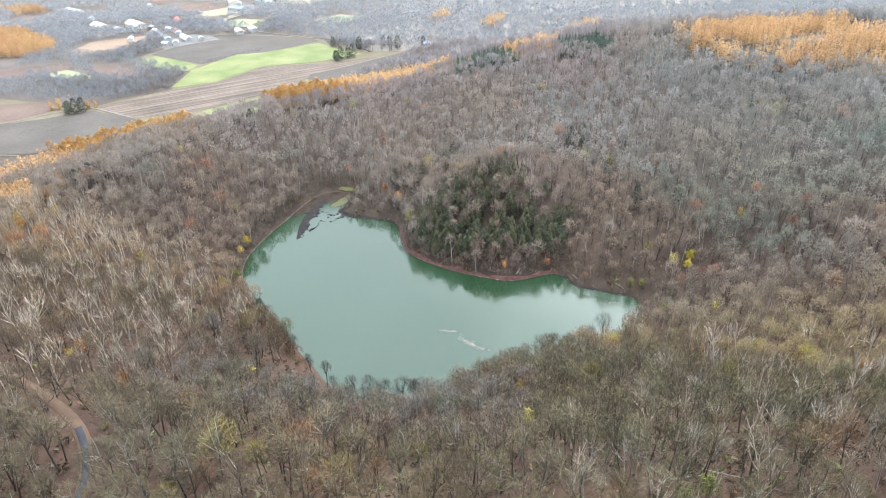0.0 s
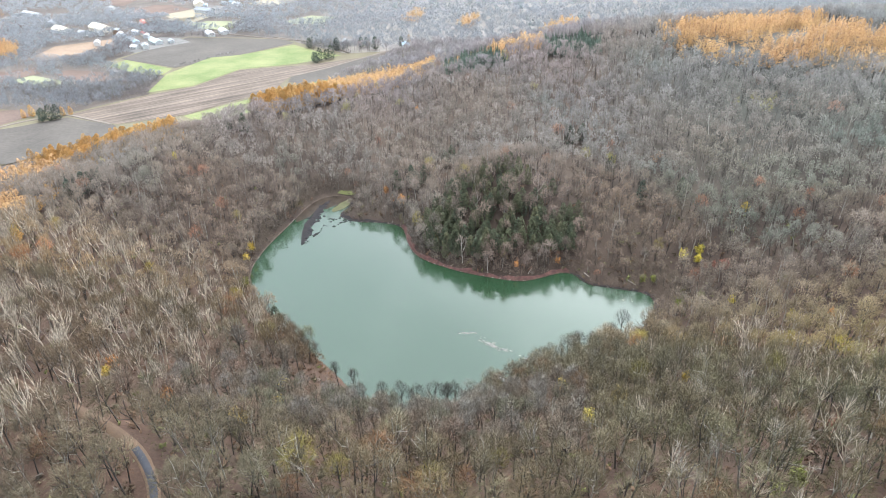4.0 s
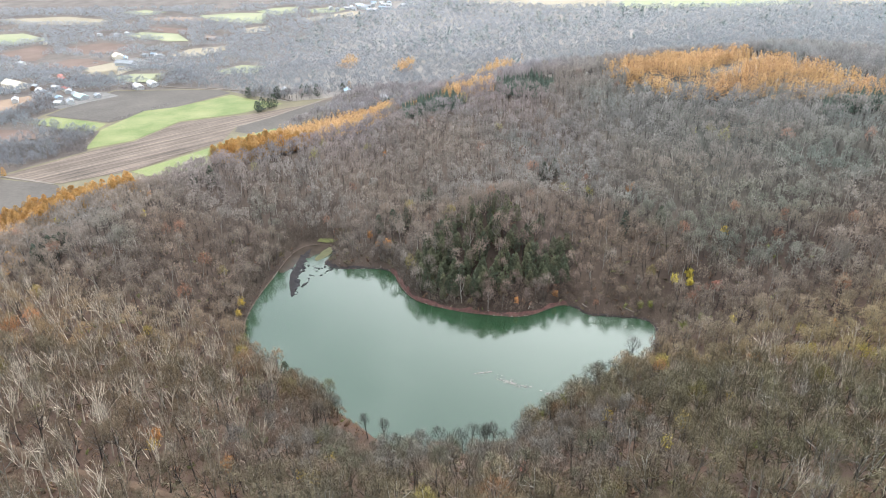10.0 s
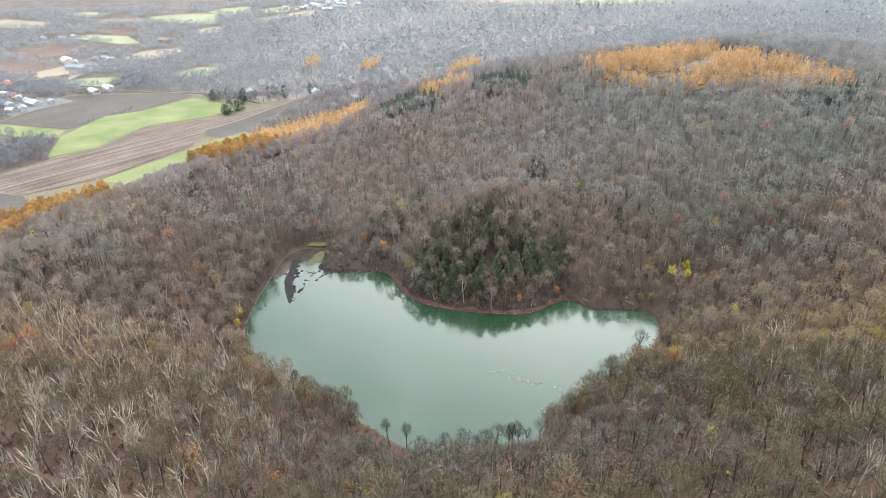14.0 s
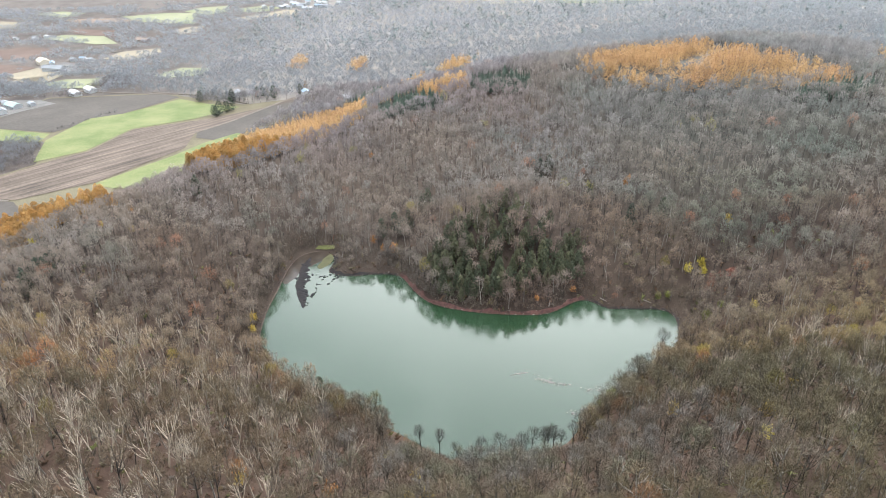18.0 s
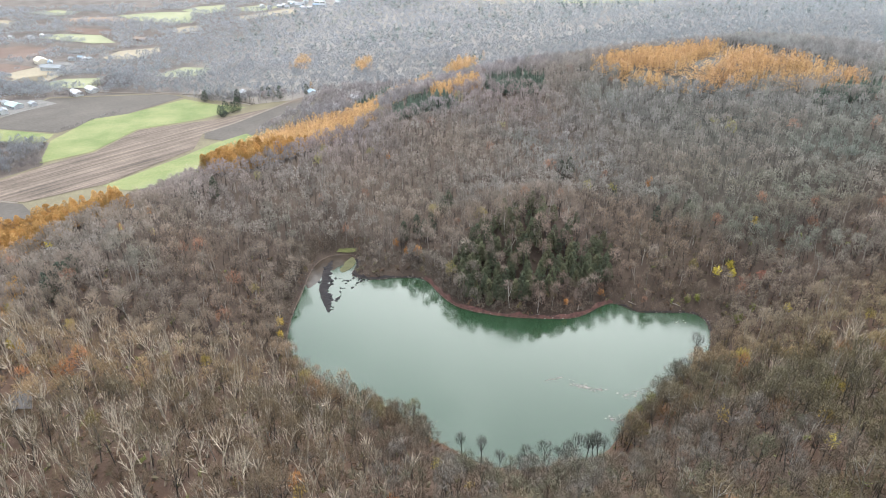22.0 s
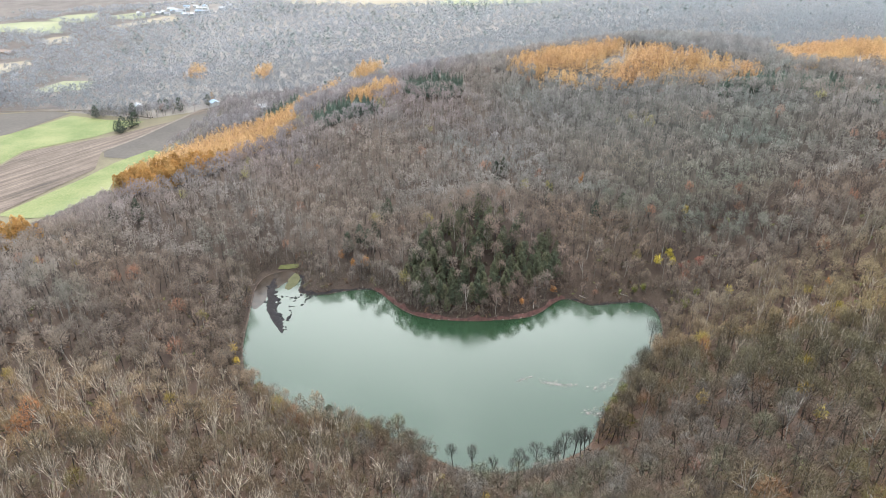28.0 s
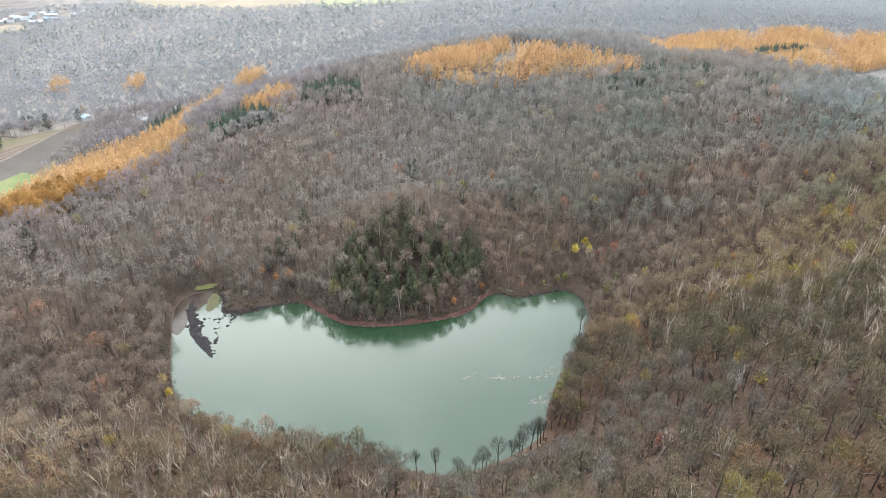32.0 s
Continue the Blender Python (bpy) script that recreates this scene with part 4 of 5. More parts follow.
scatter("field_brush", FAR_BRUSH, on_land(p), wood, leaf * 0.85, rng.uniform(0.35, 0.75, len(p)) * np.where(np.arange(len(p)) < len(p) - 26, 1, 0.55), [M_WOOD, M_TWIG], 14, "leafless grey-brown thickets between the fields", "brush")

# trees that can be told apart
BARK, PALE, DARK = (0.055, 0.047, 0.04), (0.50, 0.43, 0.34), (0.04, 0.035, 0.03)
plant("bare_tree", "leafless grey-brown broadleaf tree on the slope above the lake", "tree", "bare trees above the near shore",
      [(k, BARK, c) for k, c in zip(NEAR, ((0.120, 0.090, 0.064), (0.120, 0.108, 0.090), (0.098, 0.094, 0.060), (0.130, 0.088, 0.064), (0.108, 0.084, 0.060), (0.130, 0.116, 0.098), (0.090, 0.070, 0.052), (0.115, 0.096, 0.072)))],
      on_land(single), shy(single, rng.uniform(0.75, 1.12, len(single))), [M_WOOD, M_WOOD], 32)
pick = rng.permutation(len(birch_spots))
plant("birch", "leafless pale birch with a white trunk and rising limbs", "birch", "pale birches of the rim",
      [(k, PALE, c) for k, c in zip(BIRCH, ((0.19, 0.15, 0.11), (0.165, 0.125, 0.085), (0.18, 0.13, 0.088), (0.22, 0.19, 0.15), (0.15, 0.115, 0.08), (0.19, 0.15, 0.11), (0.165, 0.125, 0.09)))],
      on_land(birch_spots[pick[:290]]), shy(birch_spots[pick[:290]], rng.uniform(0.75, 1.15, 290)), [M_WOOD, M_WOOD], 33)
if len(pick) > 290:
    rest = birch_spots[pick[290:]]
    scatter("birch_wood", BIRCH, on_land(rest), np.tile(PALE, (len(rest), 1)), np.array((0.18, 0.15, 0.115)) * rng.uniform(0.8, 1.2, (len(rest), 1)), rng.uniform(0.7, 1.1, len(rest)),
            [M_WOOD, M_WOOD], 10, "leafless pale birches among the near woods", "woodland")
GREENS = ((0.070, 0.078, 0.044), (0.080, 0.084, 0.045), (0.060, 0.069, 0.042), (0.092, 0.092, 0.050))
KNOLL_PINE = [larch(425 + k, 12.5 + k % 3, 3.5, 330, 0.85, 0.55) for k in range(5)]
plant("pine", "dark-green conifer on the wooded knoll by the lake", "conifer", "conifers of the knoll", [(k, (0.1, 0.075, 0.06), c) for k, c in zip(KNOLL_PINE, GREENS + GREENS[:1])],
      on_land(conifer_spots), rng.uniform(0.75, 1.15, len(conifer_spots)), [M_WOOD, M_LEAF], 34)
spots = [(-85, 30), (-80, 35), (-90, 36), (-99, 28), (-70, 59), (-66, 64), (20, 81), (28, 88), (-234, 66), (-120, -131), (-125, -127), (-250, 70), (-292, -65), (-293, -57), (-292, -51), (-291, -46), (-291, -41), (-291, -35), (-296, -60), (95, 20), (50, 45), (70, 10)]
plant("pine", "single dark-green conifer among bare trees", "conifer", "", [(k, (0.1, 0.075, 0.06), c) for k, c in zip(KNOLL_PINE, ((0.044, 0.054, 0.036), (0.050, 0.058, 0.036), (0.040, 0.050, 0.035), (0.055, 0.064, 0.040)))], on_land(spots), rng.uniform(1.0, 1.35, len(spots)), [M_WOOD, M_LEAF], 35)
spots = [(-315, 405), (-309, 409), (-303, 416), (-298, 421), (-310, 398), (-352, 479), (-307, 466), (-279, 485), (-273, 490), (-256, 475), (-224, 489), (-506, 152), (-499, 156), (-510, 158), (-494, 160)]
ROUND = [larch(440 + k, 14, 4.6, 420, 0.95, 0.42) for k in range(3)]
plant("pine", "dark conifer standing at the edge of the fields", "conifer", "conifers among the fields", [(k, (0.08, 0.06, 0.05), c) for k, c in zip(ROUND, ((0.034, 0.046, 0.032), (0.040, 0.052, 0.034), (0.030, 0.042, 0.032)))],
      on_land(spots), rng.uniform(0.95, 1.3, len(spots)), [M_WOOD, M_LEAF], 36)
spots = [(-536, 161), (-530, 166), (-498, 172), (-221, 517), (-492, 176), (-317, -63), (-320, -53), (-320, -46), (-315, -70), (-283, -119), (-276, -127)]
plant("larch", "golden larch standing at the edge of the wood", "larch", "", [(LARCHES[0], (0.16, 0.11, 0.08), (0.40, 0.23, 0.07))], on_land(spots), rng.uniform(0.6, 0.9, 11), [M_WOOD, M_LEAF], 37)
spots = [(-66, -170), (-58, -176), (-50, -176), (-44, -176), (-39, -178), (-29, -175), (-25, -175), (-20, -174), (-10, -170), (-4, -167), (31, -130), (45, -120), (-100, -146), (-74, -168), (-33, -180), (-31, -182), (-14, -174), (-17, -176), (0, -163), (-48, -180), (38, -126), (-92, -153), (-104, -142), (-112, -134), (54, -110), (60, -98)]
plant("snag", "dark leafless tree standing at the water's edge", "tree", "dark trees at the water", [(k, DARK, (0.06, 0.05, 0.043)) for k in SNAG],
      on_land(spots), rng.uniform(0.65, 1.15, len(spots)), [M_WOOD, M_WOOD], 38)
spots = [(119, -146), (105, -166), (94, -209), (102, -212), (125, -197), (81, -226), (87, -263), (92, -256), (134, -214), (134, -234), (120, -239), (63, -280), (72, -267), (30, -233), (37, -225),
         (108, 183), (151, 118), (150, 102), (184, 126), (161, 243), (219, 191), (235, 172), (-133, -181), (-97, -195), (130, -167), (79, -219), (-10, -238), (80, 203), (108, 192), (123, 178), (151, 174), (154, 147), (149, 107), (157, 109), (118, 95), (126, 84), (107, 85), (217, 128), (227, 110),
         (284, 16), (300, -4), (268, -14), (259, 19), (-35, 202), (-12, 197), (-1, 200), (28, 203), (-162, 105), (-173, 110), (-17, 206)]
plant("birch", "pale dead-looking birch with bare white limbs", "birch", "", [(k, (0.48, 0.45, 0.40), (0.25, 0.22, 0.185)) for k in BIRCH[:5]], on_land(spots), rng.uniform(0.7, 0.95, len(spots)), [M_WOOD, M_WOOD], 39)

# coloured bushes and small trees
for colour, word, spots in (((0.50, 0.41, 0.06), "bright yellow", [(94, -38), (103, -36), (102, -42), (114, -85), (42, -232), (-87, -197), (-286, 22), (-260, 7), (-333, 18), (-281, -123)]),
                            ((0.42, 0.30, 0.06), "dull yellow", [(237, -103), (53, -213), (79, -185), (-131, -240), (-172, -61), (-78, -246), (-72, -250), (-168, -48), (-170, -72), (12, -57), (-76, -220), (130, -5), (32, -184)]),
                            ((0.37, 0.17, 0.055), "orange", [(-133, -234), (-90, 8), (-102, -247), (-111, 138), (-275, 45), (149, -118), (157, -163), (80, 60), (84, 66), (-105, 20), (204, -127), (210, -138), (238, -84), (-98, 12), (22, -41), (-2, -51)]),
                            ((0.21, 0.085, 0.06), "dark red", [(106, -47), (110, -48), (115, -52), (110, -239), (-4, -233)]),
                            ((0.16, 0.17, 0.04), "olive-green", [(72, -52), (66, -56), (101, -74), (90, -80), (-94, -142), (-86, -150), (-80, -160), (86, -274), (91, -271), (16, -48), (10, -52), (-160, -86), (78, -52), (14, -146), (20, -142), (8, -152), (-165, -40), (-158, -98), (62, -100)])):
    spots = [k for k in spots if from_ring(np.array([k[0]], float), np.array([k[1]], float), RING)[0] > 3]
    plant("bush", word + " leafy autumn bush among bare trees", "bush", "", [(leaf_ball(470 + k, 7.5, 2.2, 220, 0.45), (0.1, 0.08, 0.06), colour) for k in range(3)],
          on_land(spots), rng.uniform(1.0, 1.75, len(spots)), [M_WOOD, M_LEAF], 40 + len(word))

# undergrowth
p = jittered(-330, 330, -345, 260, 4.0, 23)
p = p[~open_ground(p, 2.0) | ((np.abs(p[:, 0] + 38) < 46) & (p[:, 1] < -172) & (from_ring(p[:, 0], p[:, 1], RING) > 2.5) & ~off_line(p, ROAD, 3))]
side = np.abs(np.degrees(np.arctan2(p[:, 0] + 45, p[:, 1] + 395)))
p = p[(side < 58) & (rng.random(len(p)) < np.where(p[:, 1] < -120, 0.7, 0.45)) & (np.hypot(p[:, 0] + 45, p[:, 1] + 395) < 430)]
dice = rng.random((len(p), 1))
tint = np.where(dice < 0.45, (0.16, 0.098, 0.062), np.where(dice < 0.75, (0.135, 0.115, 0.07), np.where(dice < 0.93, (0.12, 0.10, 0.08), (0.17, 0.18, 0.06))))
scatter("undergrowth", BUSH, on_land(p), np.tile((0.1, 0.08, 0.06), (len(p), 1)), tint * 0.75 * rng.uniform(0.7, 1.3, (len(p), 1)), rng.uniform(0.5, 1.3, len(p)), [M_WOOD, M_LEAF], 11,
        "brown and olive undergrowth on the wood's floor", "undergrowth")


# ---- buildings ----
def part(name, bm, mat, parent, label=""):
    me = bpy.data.meshes.new(name)
    bm.to_mesh(me)
    bm.free()
    me.materials.append(mat)
    ob = new(name, me)
    ob.parent = parent
    if label:
        ob["label"] = label
    return ob


def block(bm, x0, x1, y0, y1, z0, z1):
    v = [bm.verts.new((x, y, z)) for z in (z0, z1) for x, y in ((x0, y0), (x1, y0), (x1, y1), (x0, y1))]
    for f in ((3, 2, 1, 0), (4, 5, 6, 7), (0, 1, 5, 4), (1, 2, 6, 5), (2, 3, 7, 6), (3, 0, 4, 7)):
        bm.faces.new([v[k] for k in f])
    return bm


def gabled(w, l, h, ridge):
    bm = bmesh.new()
    a = [bm.verts.new((x, y, z)) for y in (-l / 2, l / 2) for x, z in ((-w / 2, -1.5), (w / 2, -1.5), (w / 2, h), (0, h + ridge), (-w / 2, h))]
    bm.faces.new(a[:5][::-1])
    bm.faces.new(a[5:])
    for k in (0, 1, 4):
        j = (k + 1) % 5
        bm.faces.new([a[k], a[j], a[j + 5], a[k + 5]])
    return bm


def roof_slabs(w, l, h, ridge, over=0.7, thick=0.25):
    bm = bmesh.new()
    slope = ridge / (w / 2)
    for s in (-1, 1):
        e = s * (w / 2 + over)
        ze = h - over * slope + 0.05
        v = [bm.verts.new(c) for y in (-l / 2 - over, l / 2 + over) for c in ((0, y, h + ridge + 0.05), (e, y, ze), (e, y, ze + thick), (0, y, h + ridge + 0.05 + thick))]
        for f in ((0, 1, 2, 3), (7, 6, 5, 4), (0, 4, 5, 1), (1, 5, 6, 2), (2, 6, 7, 3), (3, 7, 4, 0)):
            bm.faces.new([v[k] for k in f])
    return bm


M_GLASS = material("dark_window_glass", (0.04, 0.05, 0.06), (0.07, 0.08, 0.09), 3, 0.15)
M_WALL = {"white": material("white_cladding", (0.44, 0.44, 0.43), (0.56, 0.56, 0.54), 6, 0.7), "grey": material("grey_cladding", (0.36, 0.37, 0.38), (0.46, 0.47, 0.47), 6, 0.7),
          "brown": material("brown_boards", (0.20, 0.14, 0.10), (0.28, 0.20, 0.15), 6, 0.8), "cream": material("cream_plaster", (0.58, 0.52, 0.42), (0.68, 0.62, 0.51), 6, 0.8)}
M_ROOF = {"white": material("white_sheet_roof", (0.33, 0.33, 0.335), (0.42, 0.42, 0.42), 8, 0.8), "cream": material("cream_sheet_roof", (0.46, 0.41, 0.31), (0.55, 0.49, 0.38), 8, 0.8),
          "grey": material("grey_sheet_roof", (0.20, 0.21, 0.22), (0.28, 0.29, 0.30), 8, 0.8), "red": material("rust_red_roof", (0.30, 0.10, 0.08), (0.40, 0.16, 0.12), 8, 0.6),
          "green": material("pale_green_roof", (0.28, 0.36, 0.33), (0.34, 0.42, 0.39), 8, 0.8), "blue": material("blue_grey_roof", (0.20, 0.26, 0.32), (0.26, 0.32, 0.38), 8, 0.8),
          "slate": material("weathered_roof", (0.045, 0.041, 0.040), (0.085, 0.078, 0.075), 3, 0.9, 0.05), "brown": material("brown_sheet_roof", (0.20, 0.15, 0.12), (0.28, 0.22, 0.18), 8, 0.6)}
WORD = {"white": "white-roofed", "cream": "cream-roofed", "grey": "grey-roofed", "red": "red-roofed", "green": "pale-green-roofed", "blue": "blue-roofed", "brown": "brown-roofed", "slate": "weathered-grey-roofed"}


def building(kind, x, y, w, l, h, turn, roof, wall, label, group="", ridge=None):
    ridge = ridge or w * 0.24
    ob = new(kind)
    part("wall", gabled(w, l, h, ridge), M_WALL[wall], ob)
    part("roof", roof_slabs(w, l, h, ridge), M_ROOF[roof], ob, WORD[roof].replace("-roofed", "") + " sheet-metal roof")
    part("door", block(bmesh.new(), w / 2 - 0.1, w / 2 + 0.06, -l * 0.1 - 0.6, -l * 0.1 + 0.6 + (1.5 if kind == "barn" else 0), 0, 2.1 + (0.8 if kind == "barn" else 0)), M_ROOF["brown"], ob)
    for side in (-1, 1):
        n = max(2, int(l / 4.5))
        for k in range(n):
            c = (k + 0.5) * l / n - l / 2
            if side == 1 and abs(c + l * 0.1) < 1.8:
                continue
            pane = part("window", block(bmesh.new(), *sorted((side * (w / 2 - 0.1), side * (w / 2 + 0.05))), c - 0.7, c + 0.7, h * 0.42, h * 0.42 + 1.2), M_GLASS, ob)
    ob.matrix_basis = Matrix.Translation((x, y, float(height(x, y)) + 0.5)) @ Matrix.Rotation(radians(turn), 4, "Z")
    return tagged(ob, label, kind, group)


rng = random.Random(8)
for x, y, w, l, h, turn, roof, wall in ((-765, 595, 20, 44, 6, 62, "cream", "cream"), (-831, 584, 18, 36, 5, 62, "cream", "white"), (-772, 562, 9, 18, 5, 70, "white", "white"), (-603, 502, 12, 22, 4.5, 55, "green", "grey"),
                                        (-547, 558, 11, 21, 4.5, 45, "white", "white"), (-533, 576, 11, 21, 4.5, 45, "white", "white"), (-719, 824, 16, 24, 6, 40, "cream", "cream"), (-666, 752, 14, 36, 6, 75, "grey", "grey"),
                                        (-612, 1012, 12, 30, 5, 60, "brown", "brown"), (-1004, 720, 10, 50, 4, 70, "white", "white"), (-891, 632, 14, 18, 6, 20, "grey", "grey")):
    building("barn", x, y, w, l, h, turn, roof, wall, WORD[roof] + " long farm building on the plain", "farm buildings")
for x, y, roof, wall in ((-715, 641, "red", "brown"), (-725, 650, "red", "cream"), (-635, 824, "grey", "white"), (-648, 830, "white", "grey"), (-672, 837, "grey", "grey"), (-660, 845, "blue", "white"), (-909, 1105, "white", "white"),
                         (-863, 1095, "white", "white"), (-848, 1108, "white", "grey"), (-616, 470, "white", "white"), (-601, 472, "grey", "white"), (-684, 544, "grey", "brown"), (-682, 570, "white", "grey"), (-702, 556, "white", "white"),
                         (-665, 528, "grey", "white"), (-675, 600, "white", "white"), (-582, 508, "grey", "grey"), (-694, 490, "white", "white"), (-886, 792, "white", "white"), (-987, 1022, "white", "cream"), (-635, 500, "blue", "grey"),
                         (-623, 520, "grey", "white"), (-648, 545, "white", "grey"), (-661, 560, "red", "cream"), (-722, 575, "grey", "brown"), (-739, 560, "white", "white"), (-308, 502, "grey", "white"), (-216, 482, "blue", "white"),
                         (-157, 432, "white", "grey"), (-697, 810, "blue", "grey"), (-690, 770, "grey", "white"), (-1090, 931, "white", "white"), (-1092, 960, "grey", "white")):
    building("house", x, y, rng.uniform(6.5, 9), rng.uniform(9, 14), rng.uniform(3.5, 5.5), rng.uniform(20, 80), roof, wall, WORD[roof] + " " + wall + " house among bare trees on the plain", "houses of the village")
for k in range(26):
    x, y = -320 + rng.gauss(0, 42), 1335 + rng.gauss(0, 28)
    building("house", x, y, 9, rng.uniform(10, 18), rng.uniform(4, 6), rng.uniform(0, 90), rng.choice(["white", "white", "grey", "blue"]), rng.choice(["white", "grey"]), "pale house of the far town", "houses of the far town")
building("hut", -250, -176, 7, 11, 3.4, 25, "slate", "brown", "weathered grey-roofed wooden hut under bare trees")


# ---- stones, driftwood and logs ----
def stone(seed):
    rnd = random.Random(seed)
    bm = bmesh.new()
    bmesh.ops.create_icosphere(bm, subdivisions=1, radius=1)
    for v in bm.verts:
        v.co *= rnd.uniform(0.7, 1.15)
        v.co.z *= 0.5
    me = bpy.data.meshes.new("rock")
    bm.to_mesh(me)
    bm.free()
    me.materials.append(M_STONE)
    return me


STONES = [stone(k) for k in range(5)]
for k in range(70):
    u = rng.random()
    if k < 34:
        x, y, r = -152 + 7 * u + rng.gauss(0, 2.0), 12 - 50 * u + rng.gauss(0, 1.5), rng.uniform(0.5, 1.5)
    else:
        x, y, r = -148 + 26 * u + rng.gauss(0, 2), -2 - 26 * (1 - u) * rng.random() + rng.gauss(0, 2), rng.uniform(0.35, 1.1)
    ob = new("rock", STONES[k % 5])
    ob.matrix_basis = Matrix.Translation((x, y, 0.05)) @ Matrix.Rotation(rng.uniform(0, 6), 4, "Z") @ Matrix.Diagonal((r * 1.5, r, r * 0.9, 1))
    tagged(ob, "dark wet stone in the shallow inlet", "rock", "stones of the inlet")

# brown shallows behind the mud bar and the sedge at the head of the inlet
M_SHALLOW = material("silty_shallows", (0.030, 0.023, 0.018), (0.058, 0.044, 0.033), 6, 0.16, 0.02, 10)
M_SEDGE = material("flooded_sedge", (0.060, 0.060, 0.030), (0.110, 0.105, 0.052), 4, 0.85, 0.1, 8)


def shoal(name, mat, z, label, *corners):
    """A flat just above the water, its edge wandering."""
    ring, rnd = smooth_ring(corners, 6), random.Random(9)
    bm = bmesh.new()
    edge = [bm.verts.new((x + rnd.gauss(0, 0.35), y + rnd.gauss(0, 0.5), z)) for x, y in ring]
    skirt = [bm.verts.new((v.co.x, v.co.y, -0.4)) for v in edge]
    bm.faces.new(edge)
    for k in range(len(edge)):
        bm.faces.new((edge[k - 1], skirt[k - 1], skirt[k], edge[k]))
    bmesh.ops.triangulate(bm, faces=[f for f in bm.faces if len(f.verts) > 4])
    me = bpy.data.meshes.new(name)
    bm.to_mesh(me)
    bm.free()
    me.materials.append(mat)
    return tagged(new(name, me), label, "mud flat", kind="structure")


shoal("shallows", M_SHALLOW, 0.03, "silty brown shallows of the lake inlet", (-137, 27.4), (-152, 27), (-162, 12), (-165, -6), (-161, -13), (-157, -8), (-153, 0), (-149, 6), (-144, 12), (-139, 18))
shoal("sedge_bed", M_SEDGE, 0.07, "yellow-green flooded sedge at the head of the inlet", (-134.5, 25), (-138, 22), (-141, 14), (-143, 7), (-140, 5), (-136, 9), (-133, 16))

# the dark bar of mud that runs out from the inlet
bm = bmesh.new()
ridge = [(-149, 22, 1.4), (-151.5, 8, 3.6), (-151.5, -4, 4.3), (-151, -16, 4.8), (-149.5, -26, 4.2), (-147, -35, 2.9), (-145.5, -43, 0.6)]
rows, mud = [], random.Random(3)
for k in range(40):
    y = 20 - 62 * k / 39
    x, w = (float(np.interp(-y, [-q[1] for q in ridge], [q[c] for q in ridge])) for c in (0, 2))
    west, east = w * mud.uniform(0.75, 1.15), w * mud.uniform(0.35, 1.5)
    rows.append([bm.verts.new((x + a, y, z)) for a, z in ((-west, -0.4), (-west * 0.6, mud.uniform(0.05, 0.35)), (0, mud.uniform(0.15, 0.6)), (east * 0.6, mud.uniform(-0.1, 0.4)), (east, -0.4))])
for a, b in zip(rows[:-1], rows[1:]):
    for k in range(4):
        bm.faces.new([a[k], b[k], b[k + 1], a[k + 1]])
me = bpy.data.meshes.new("mud_bar")
bm.to_mesh(me)
me.materials.append(M_MUD)
tagged(new("mud_bar", me), "dark wet mud bar running out into the lake", "mud bar", kind="structure")

M_DRIFT = material("bleached_wood", (0.24, 0.21, 0.18), (0.36, 0.32, 0.28), 1, 0.9, 0.02)


def log(name, x, y, z, turn, long, thick, label, group, tilt=0.0):
    v, f = cone_stick((-long / 2, 0, 0), (long / 2, 0, 0), thick, thick * 0.55, 6)
    caps = [cone_stick((long * u, 0, 0), (long * (u + 0.06), thick * 4 * w, thick * 3), thick * 0.35, thick * 0.1, 3) for u, w in ((-0.1, 1), (0.2, -1), (0.35, 0.6))]
    v, f = joined([(v, f)] + caps)
    ob = new(name, raw_mesh(name, v, f, [M_DRIFT]))
    ob.matrix_basis = Matrix.Translation((x, y, z)) @ Matrix.Rotation(radians(turn), 4, "Z") @ Matrix.Rotation(radians(tilt), 4, "Y")
    return tagged(ob, label, "log", group)


for x, y, n, spread_x, spread_y in ((-6, -118, 4, 4, 1.6), (10, -142, 4, 3, 2), (26, -123, 4, 5, 2), (66, -66, 4, 5, 2)):
    for k in range(n):
        log("driftwood", x + rng.gauss(0, spread_x) * 0.7, y + rng.gauss(0, spread_y) * 0.6, 0.02, rng.uniform(-50, 30), rng.uniform(0.8, 2.8), rng.uniform(0.08, 0.2), "pale bleached driftwood floating on the lake", "driftwood on the lake")
for x, y, turn, long in ((103, -233, 5, 18), (112, -240, -8, 14), (96, -258, -25, 12), (88, -262, 30, 11), (118, -228, 40, 12), (-160, -200, 60, 13), (-178, -190, 40, 12), (6, -50, 70, 5), (40, -47, -50, 5), (66, -51, -30, 6)):
    a, b = (float(height(x + s * math.cos(radians(turn)) * long / 2, y + s * math.sin(radians(turn)) * long / 2)) for s in (-1, 1))
    log("fallen_log", x, y, (a + b) / 2 + 0.25, turn, long, 0.28, "pale fallen trunk lying on the wood's floor", "fallen trunks", -math.degrees(math.atan2(b - a, long)))

# rubble and washed-up wood along the shore, too small to count
rnd = np.random.default_rng(77)
k = rnd.integers(0, len(RING), 1500)
k = k[(k > 6) & ((k < 50) | (k > 72))]
far_out = rnd.uniform(-0.6, 2.6, len(k)) ** 2 * 0.6 * np.where(k > 96, 1.3, 0.7)
side = np.roll(RING, -1, 0)[k] - RING[k]
at = RING[k] + along(RING)[k] * far_out[:, None] + side * rnd.uniform(0, 1, (len(k), 1))
size = rnd.uniform(0.18, 0.6, (len(k), 3)) * (1.4, 1.0, 0.7)
octa = np.array([(1, 0, 0), (0, 1, 0), (-1, 0, 0), (0, -1, 0), (0, 0, 1), (0, 0, -1)], float)
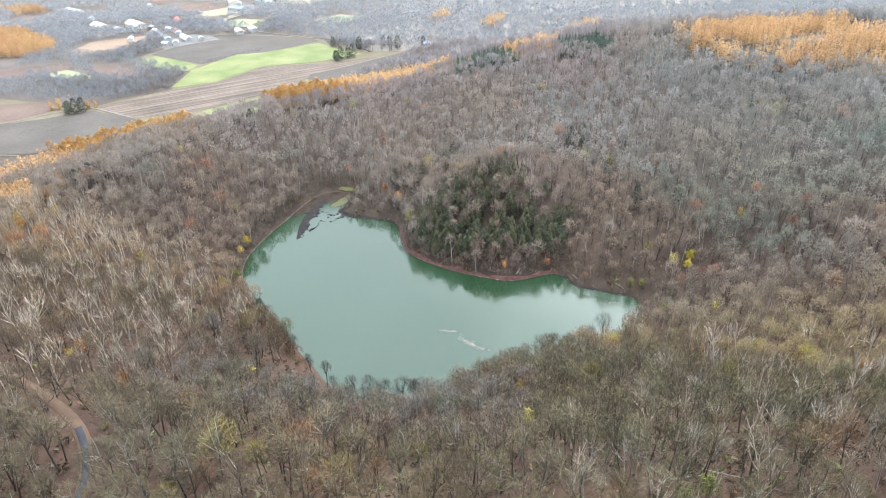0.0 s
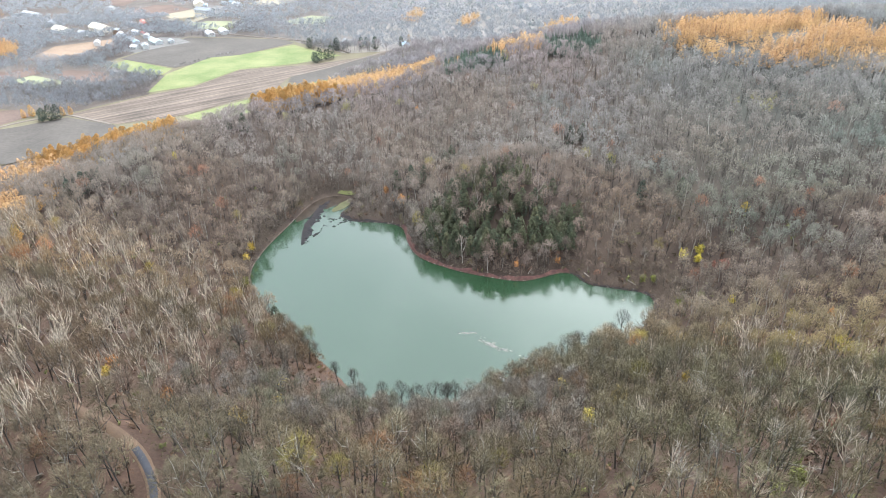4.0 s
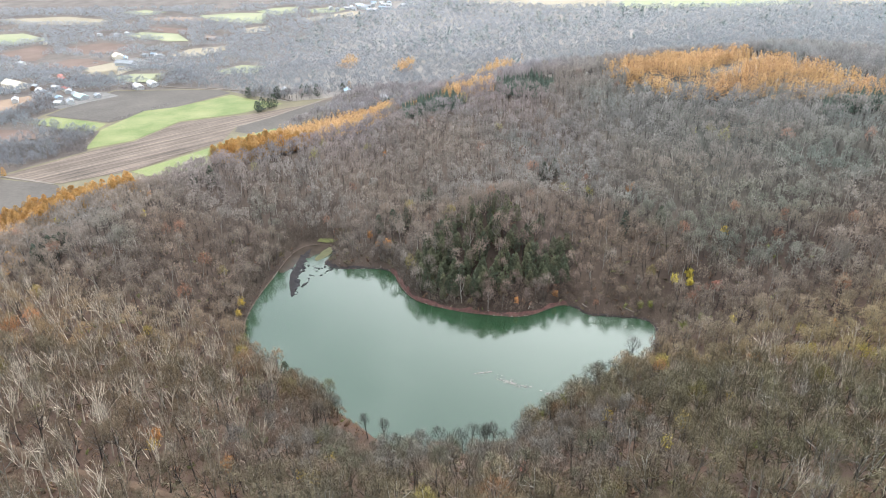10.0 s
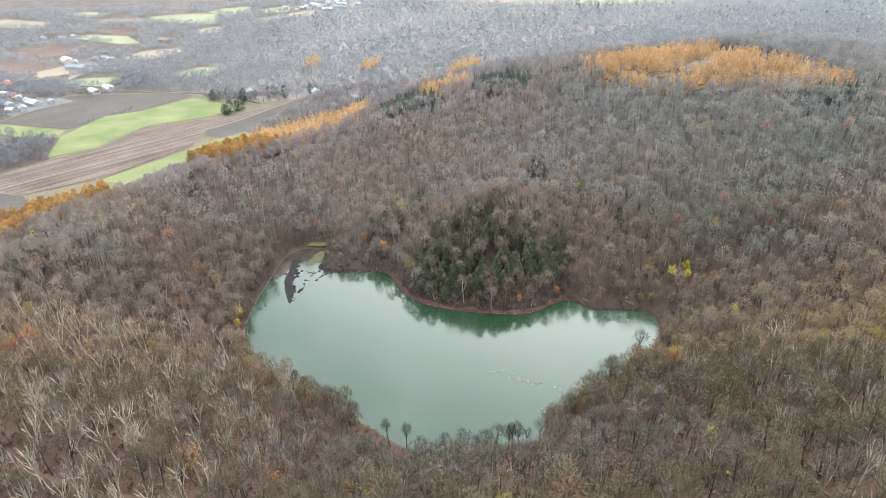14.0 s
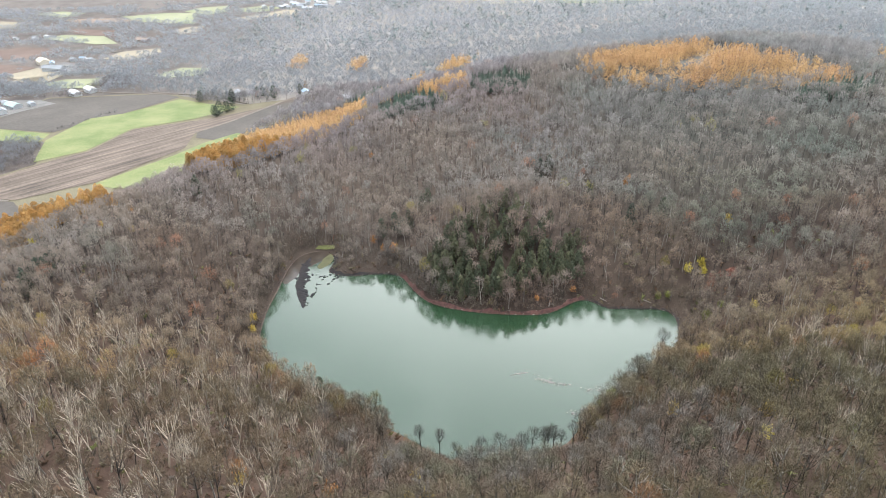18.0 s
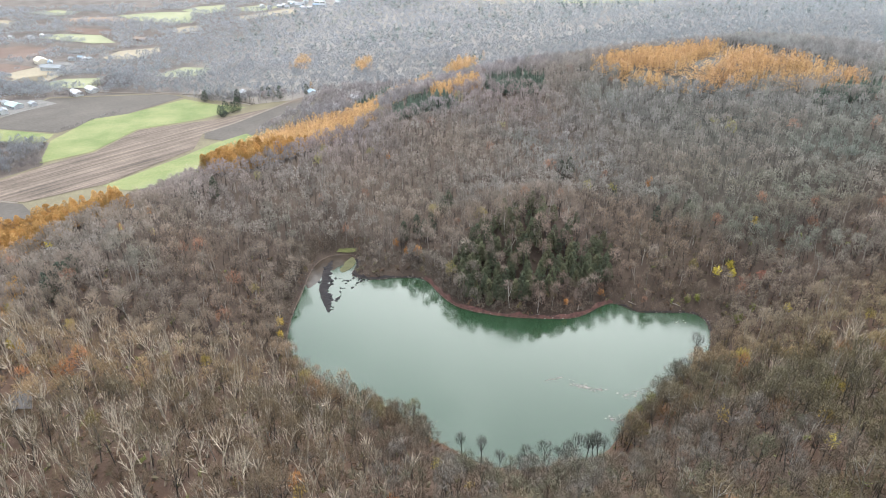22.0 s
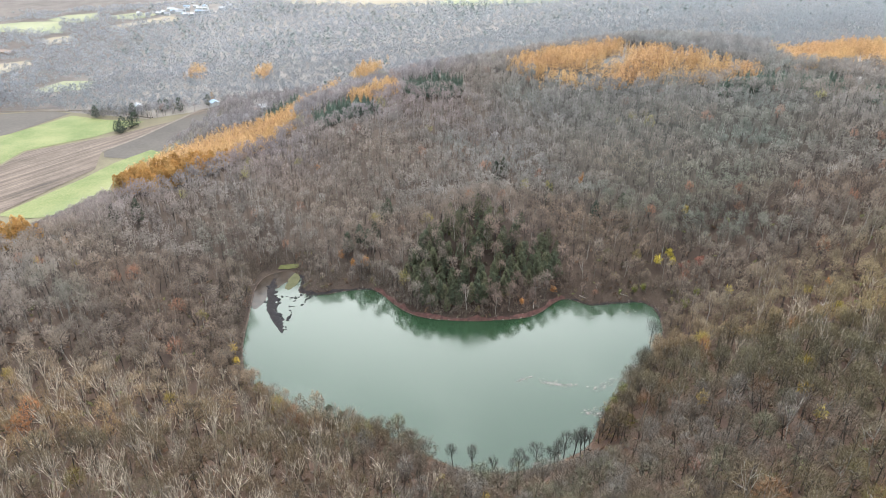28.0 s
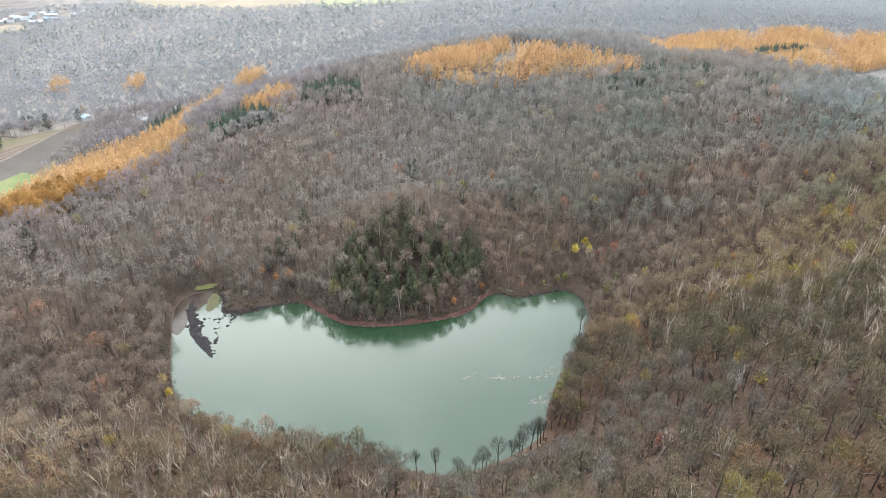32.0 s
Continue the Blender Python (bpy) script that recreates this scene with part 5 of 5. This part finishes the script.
faces = np.array([(0, 1, 4), (1, 2, 4), (2, 3, 4), (3, 0, 4), (1, 0, 5), (2, 1, 5), (3, 2, 5), (0, 3, 5)])
base = np.column_stack([at, np.maximum(0.05, 0.55 * far_out)])
co = (base[:, None] + octa[None] * size[:, None] * rnd.uniform(0.6, 1.3, (len(k), 6, 1))).reshape(-1, 3)
tris = (faces[None] + (np.arange(len(k)) * 6)[:, None, None]).reshape(-1, 3)
dice = rnd.random((len(k), 1))
tint = np.where(dice < 0.55, (0.10, 0.06, 0.048), np.where(dice < 0.85, (0.05, 0.042, 0.038), (0.26, 0.23, 0.20)))
tagged(new("shore_rubble", raw_mesh("shore_rubble", co, tris, [M_WOOD], np.repeat(tint, 6, 0))), "reddish stones and washed-up wood along the shore", "rubble", kind="stuff")

# pale scum that drifts in wisps on the water
flakes = []
for line, n, loose in ((((-25, -112.4), (-17, -110.8)), 70, 0.35), (((-14, -113.6), (-9, -118), (-3, -121), (3, -122)), 150, 0.7), (((9, -127.5), (18, -126), (30, -121)), 110, 1.6),
                       (((0, -142), (5, -145), (13, -147)), 190, 1.3), (((30, -124), (46, -111)), 60, 0.9)):
    way = np.array(line)
    u = rnd.beta(1.6, 1.6, n) * (len(way) - 1)
    spot = np.column_stack([np.interp(u, np.arange(len(way)), way[:, c]) for c in (0, 1)])
    flakes.append(spot + rnd.normal(size=(n, 2)) * loose)
flakes = np.concatenate(flakes)
base = np.column_stack([flakes, np.full(len(flakes), 0.03)])
wide = np.abs(rnd.normal(size=(len(flakes), 1))) * 0.22 + 0.06
co = (base[:, None] + octa[None] * (1.7, 0.8, 0.02) * wide[:, None] * rnd.uniform(0.5, 1.4, (len(flakes), 6, 1))).reshape(-1, 3)
tris = (faces[None] + (np.arange(len(flakes)) * 6)[:, None, None]).reshape(-1, 3)
tagged(new("floating_scum", raw_mesh("floating_scum", co, tris, [M_WOOD], np.tile((0.30, 0.27, 0.245), (len(co), 1)))), "wisps of pale scum floating on the lake", "scum", kind="stuff")
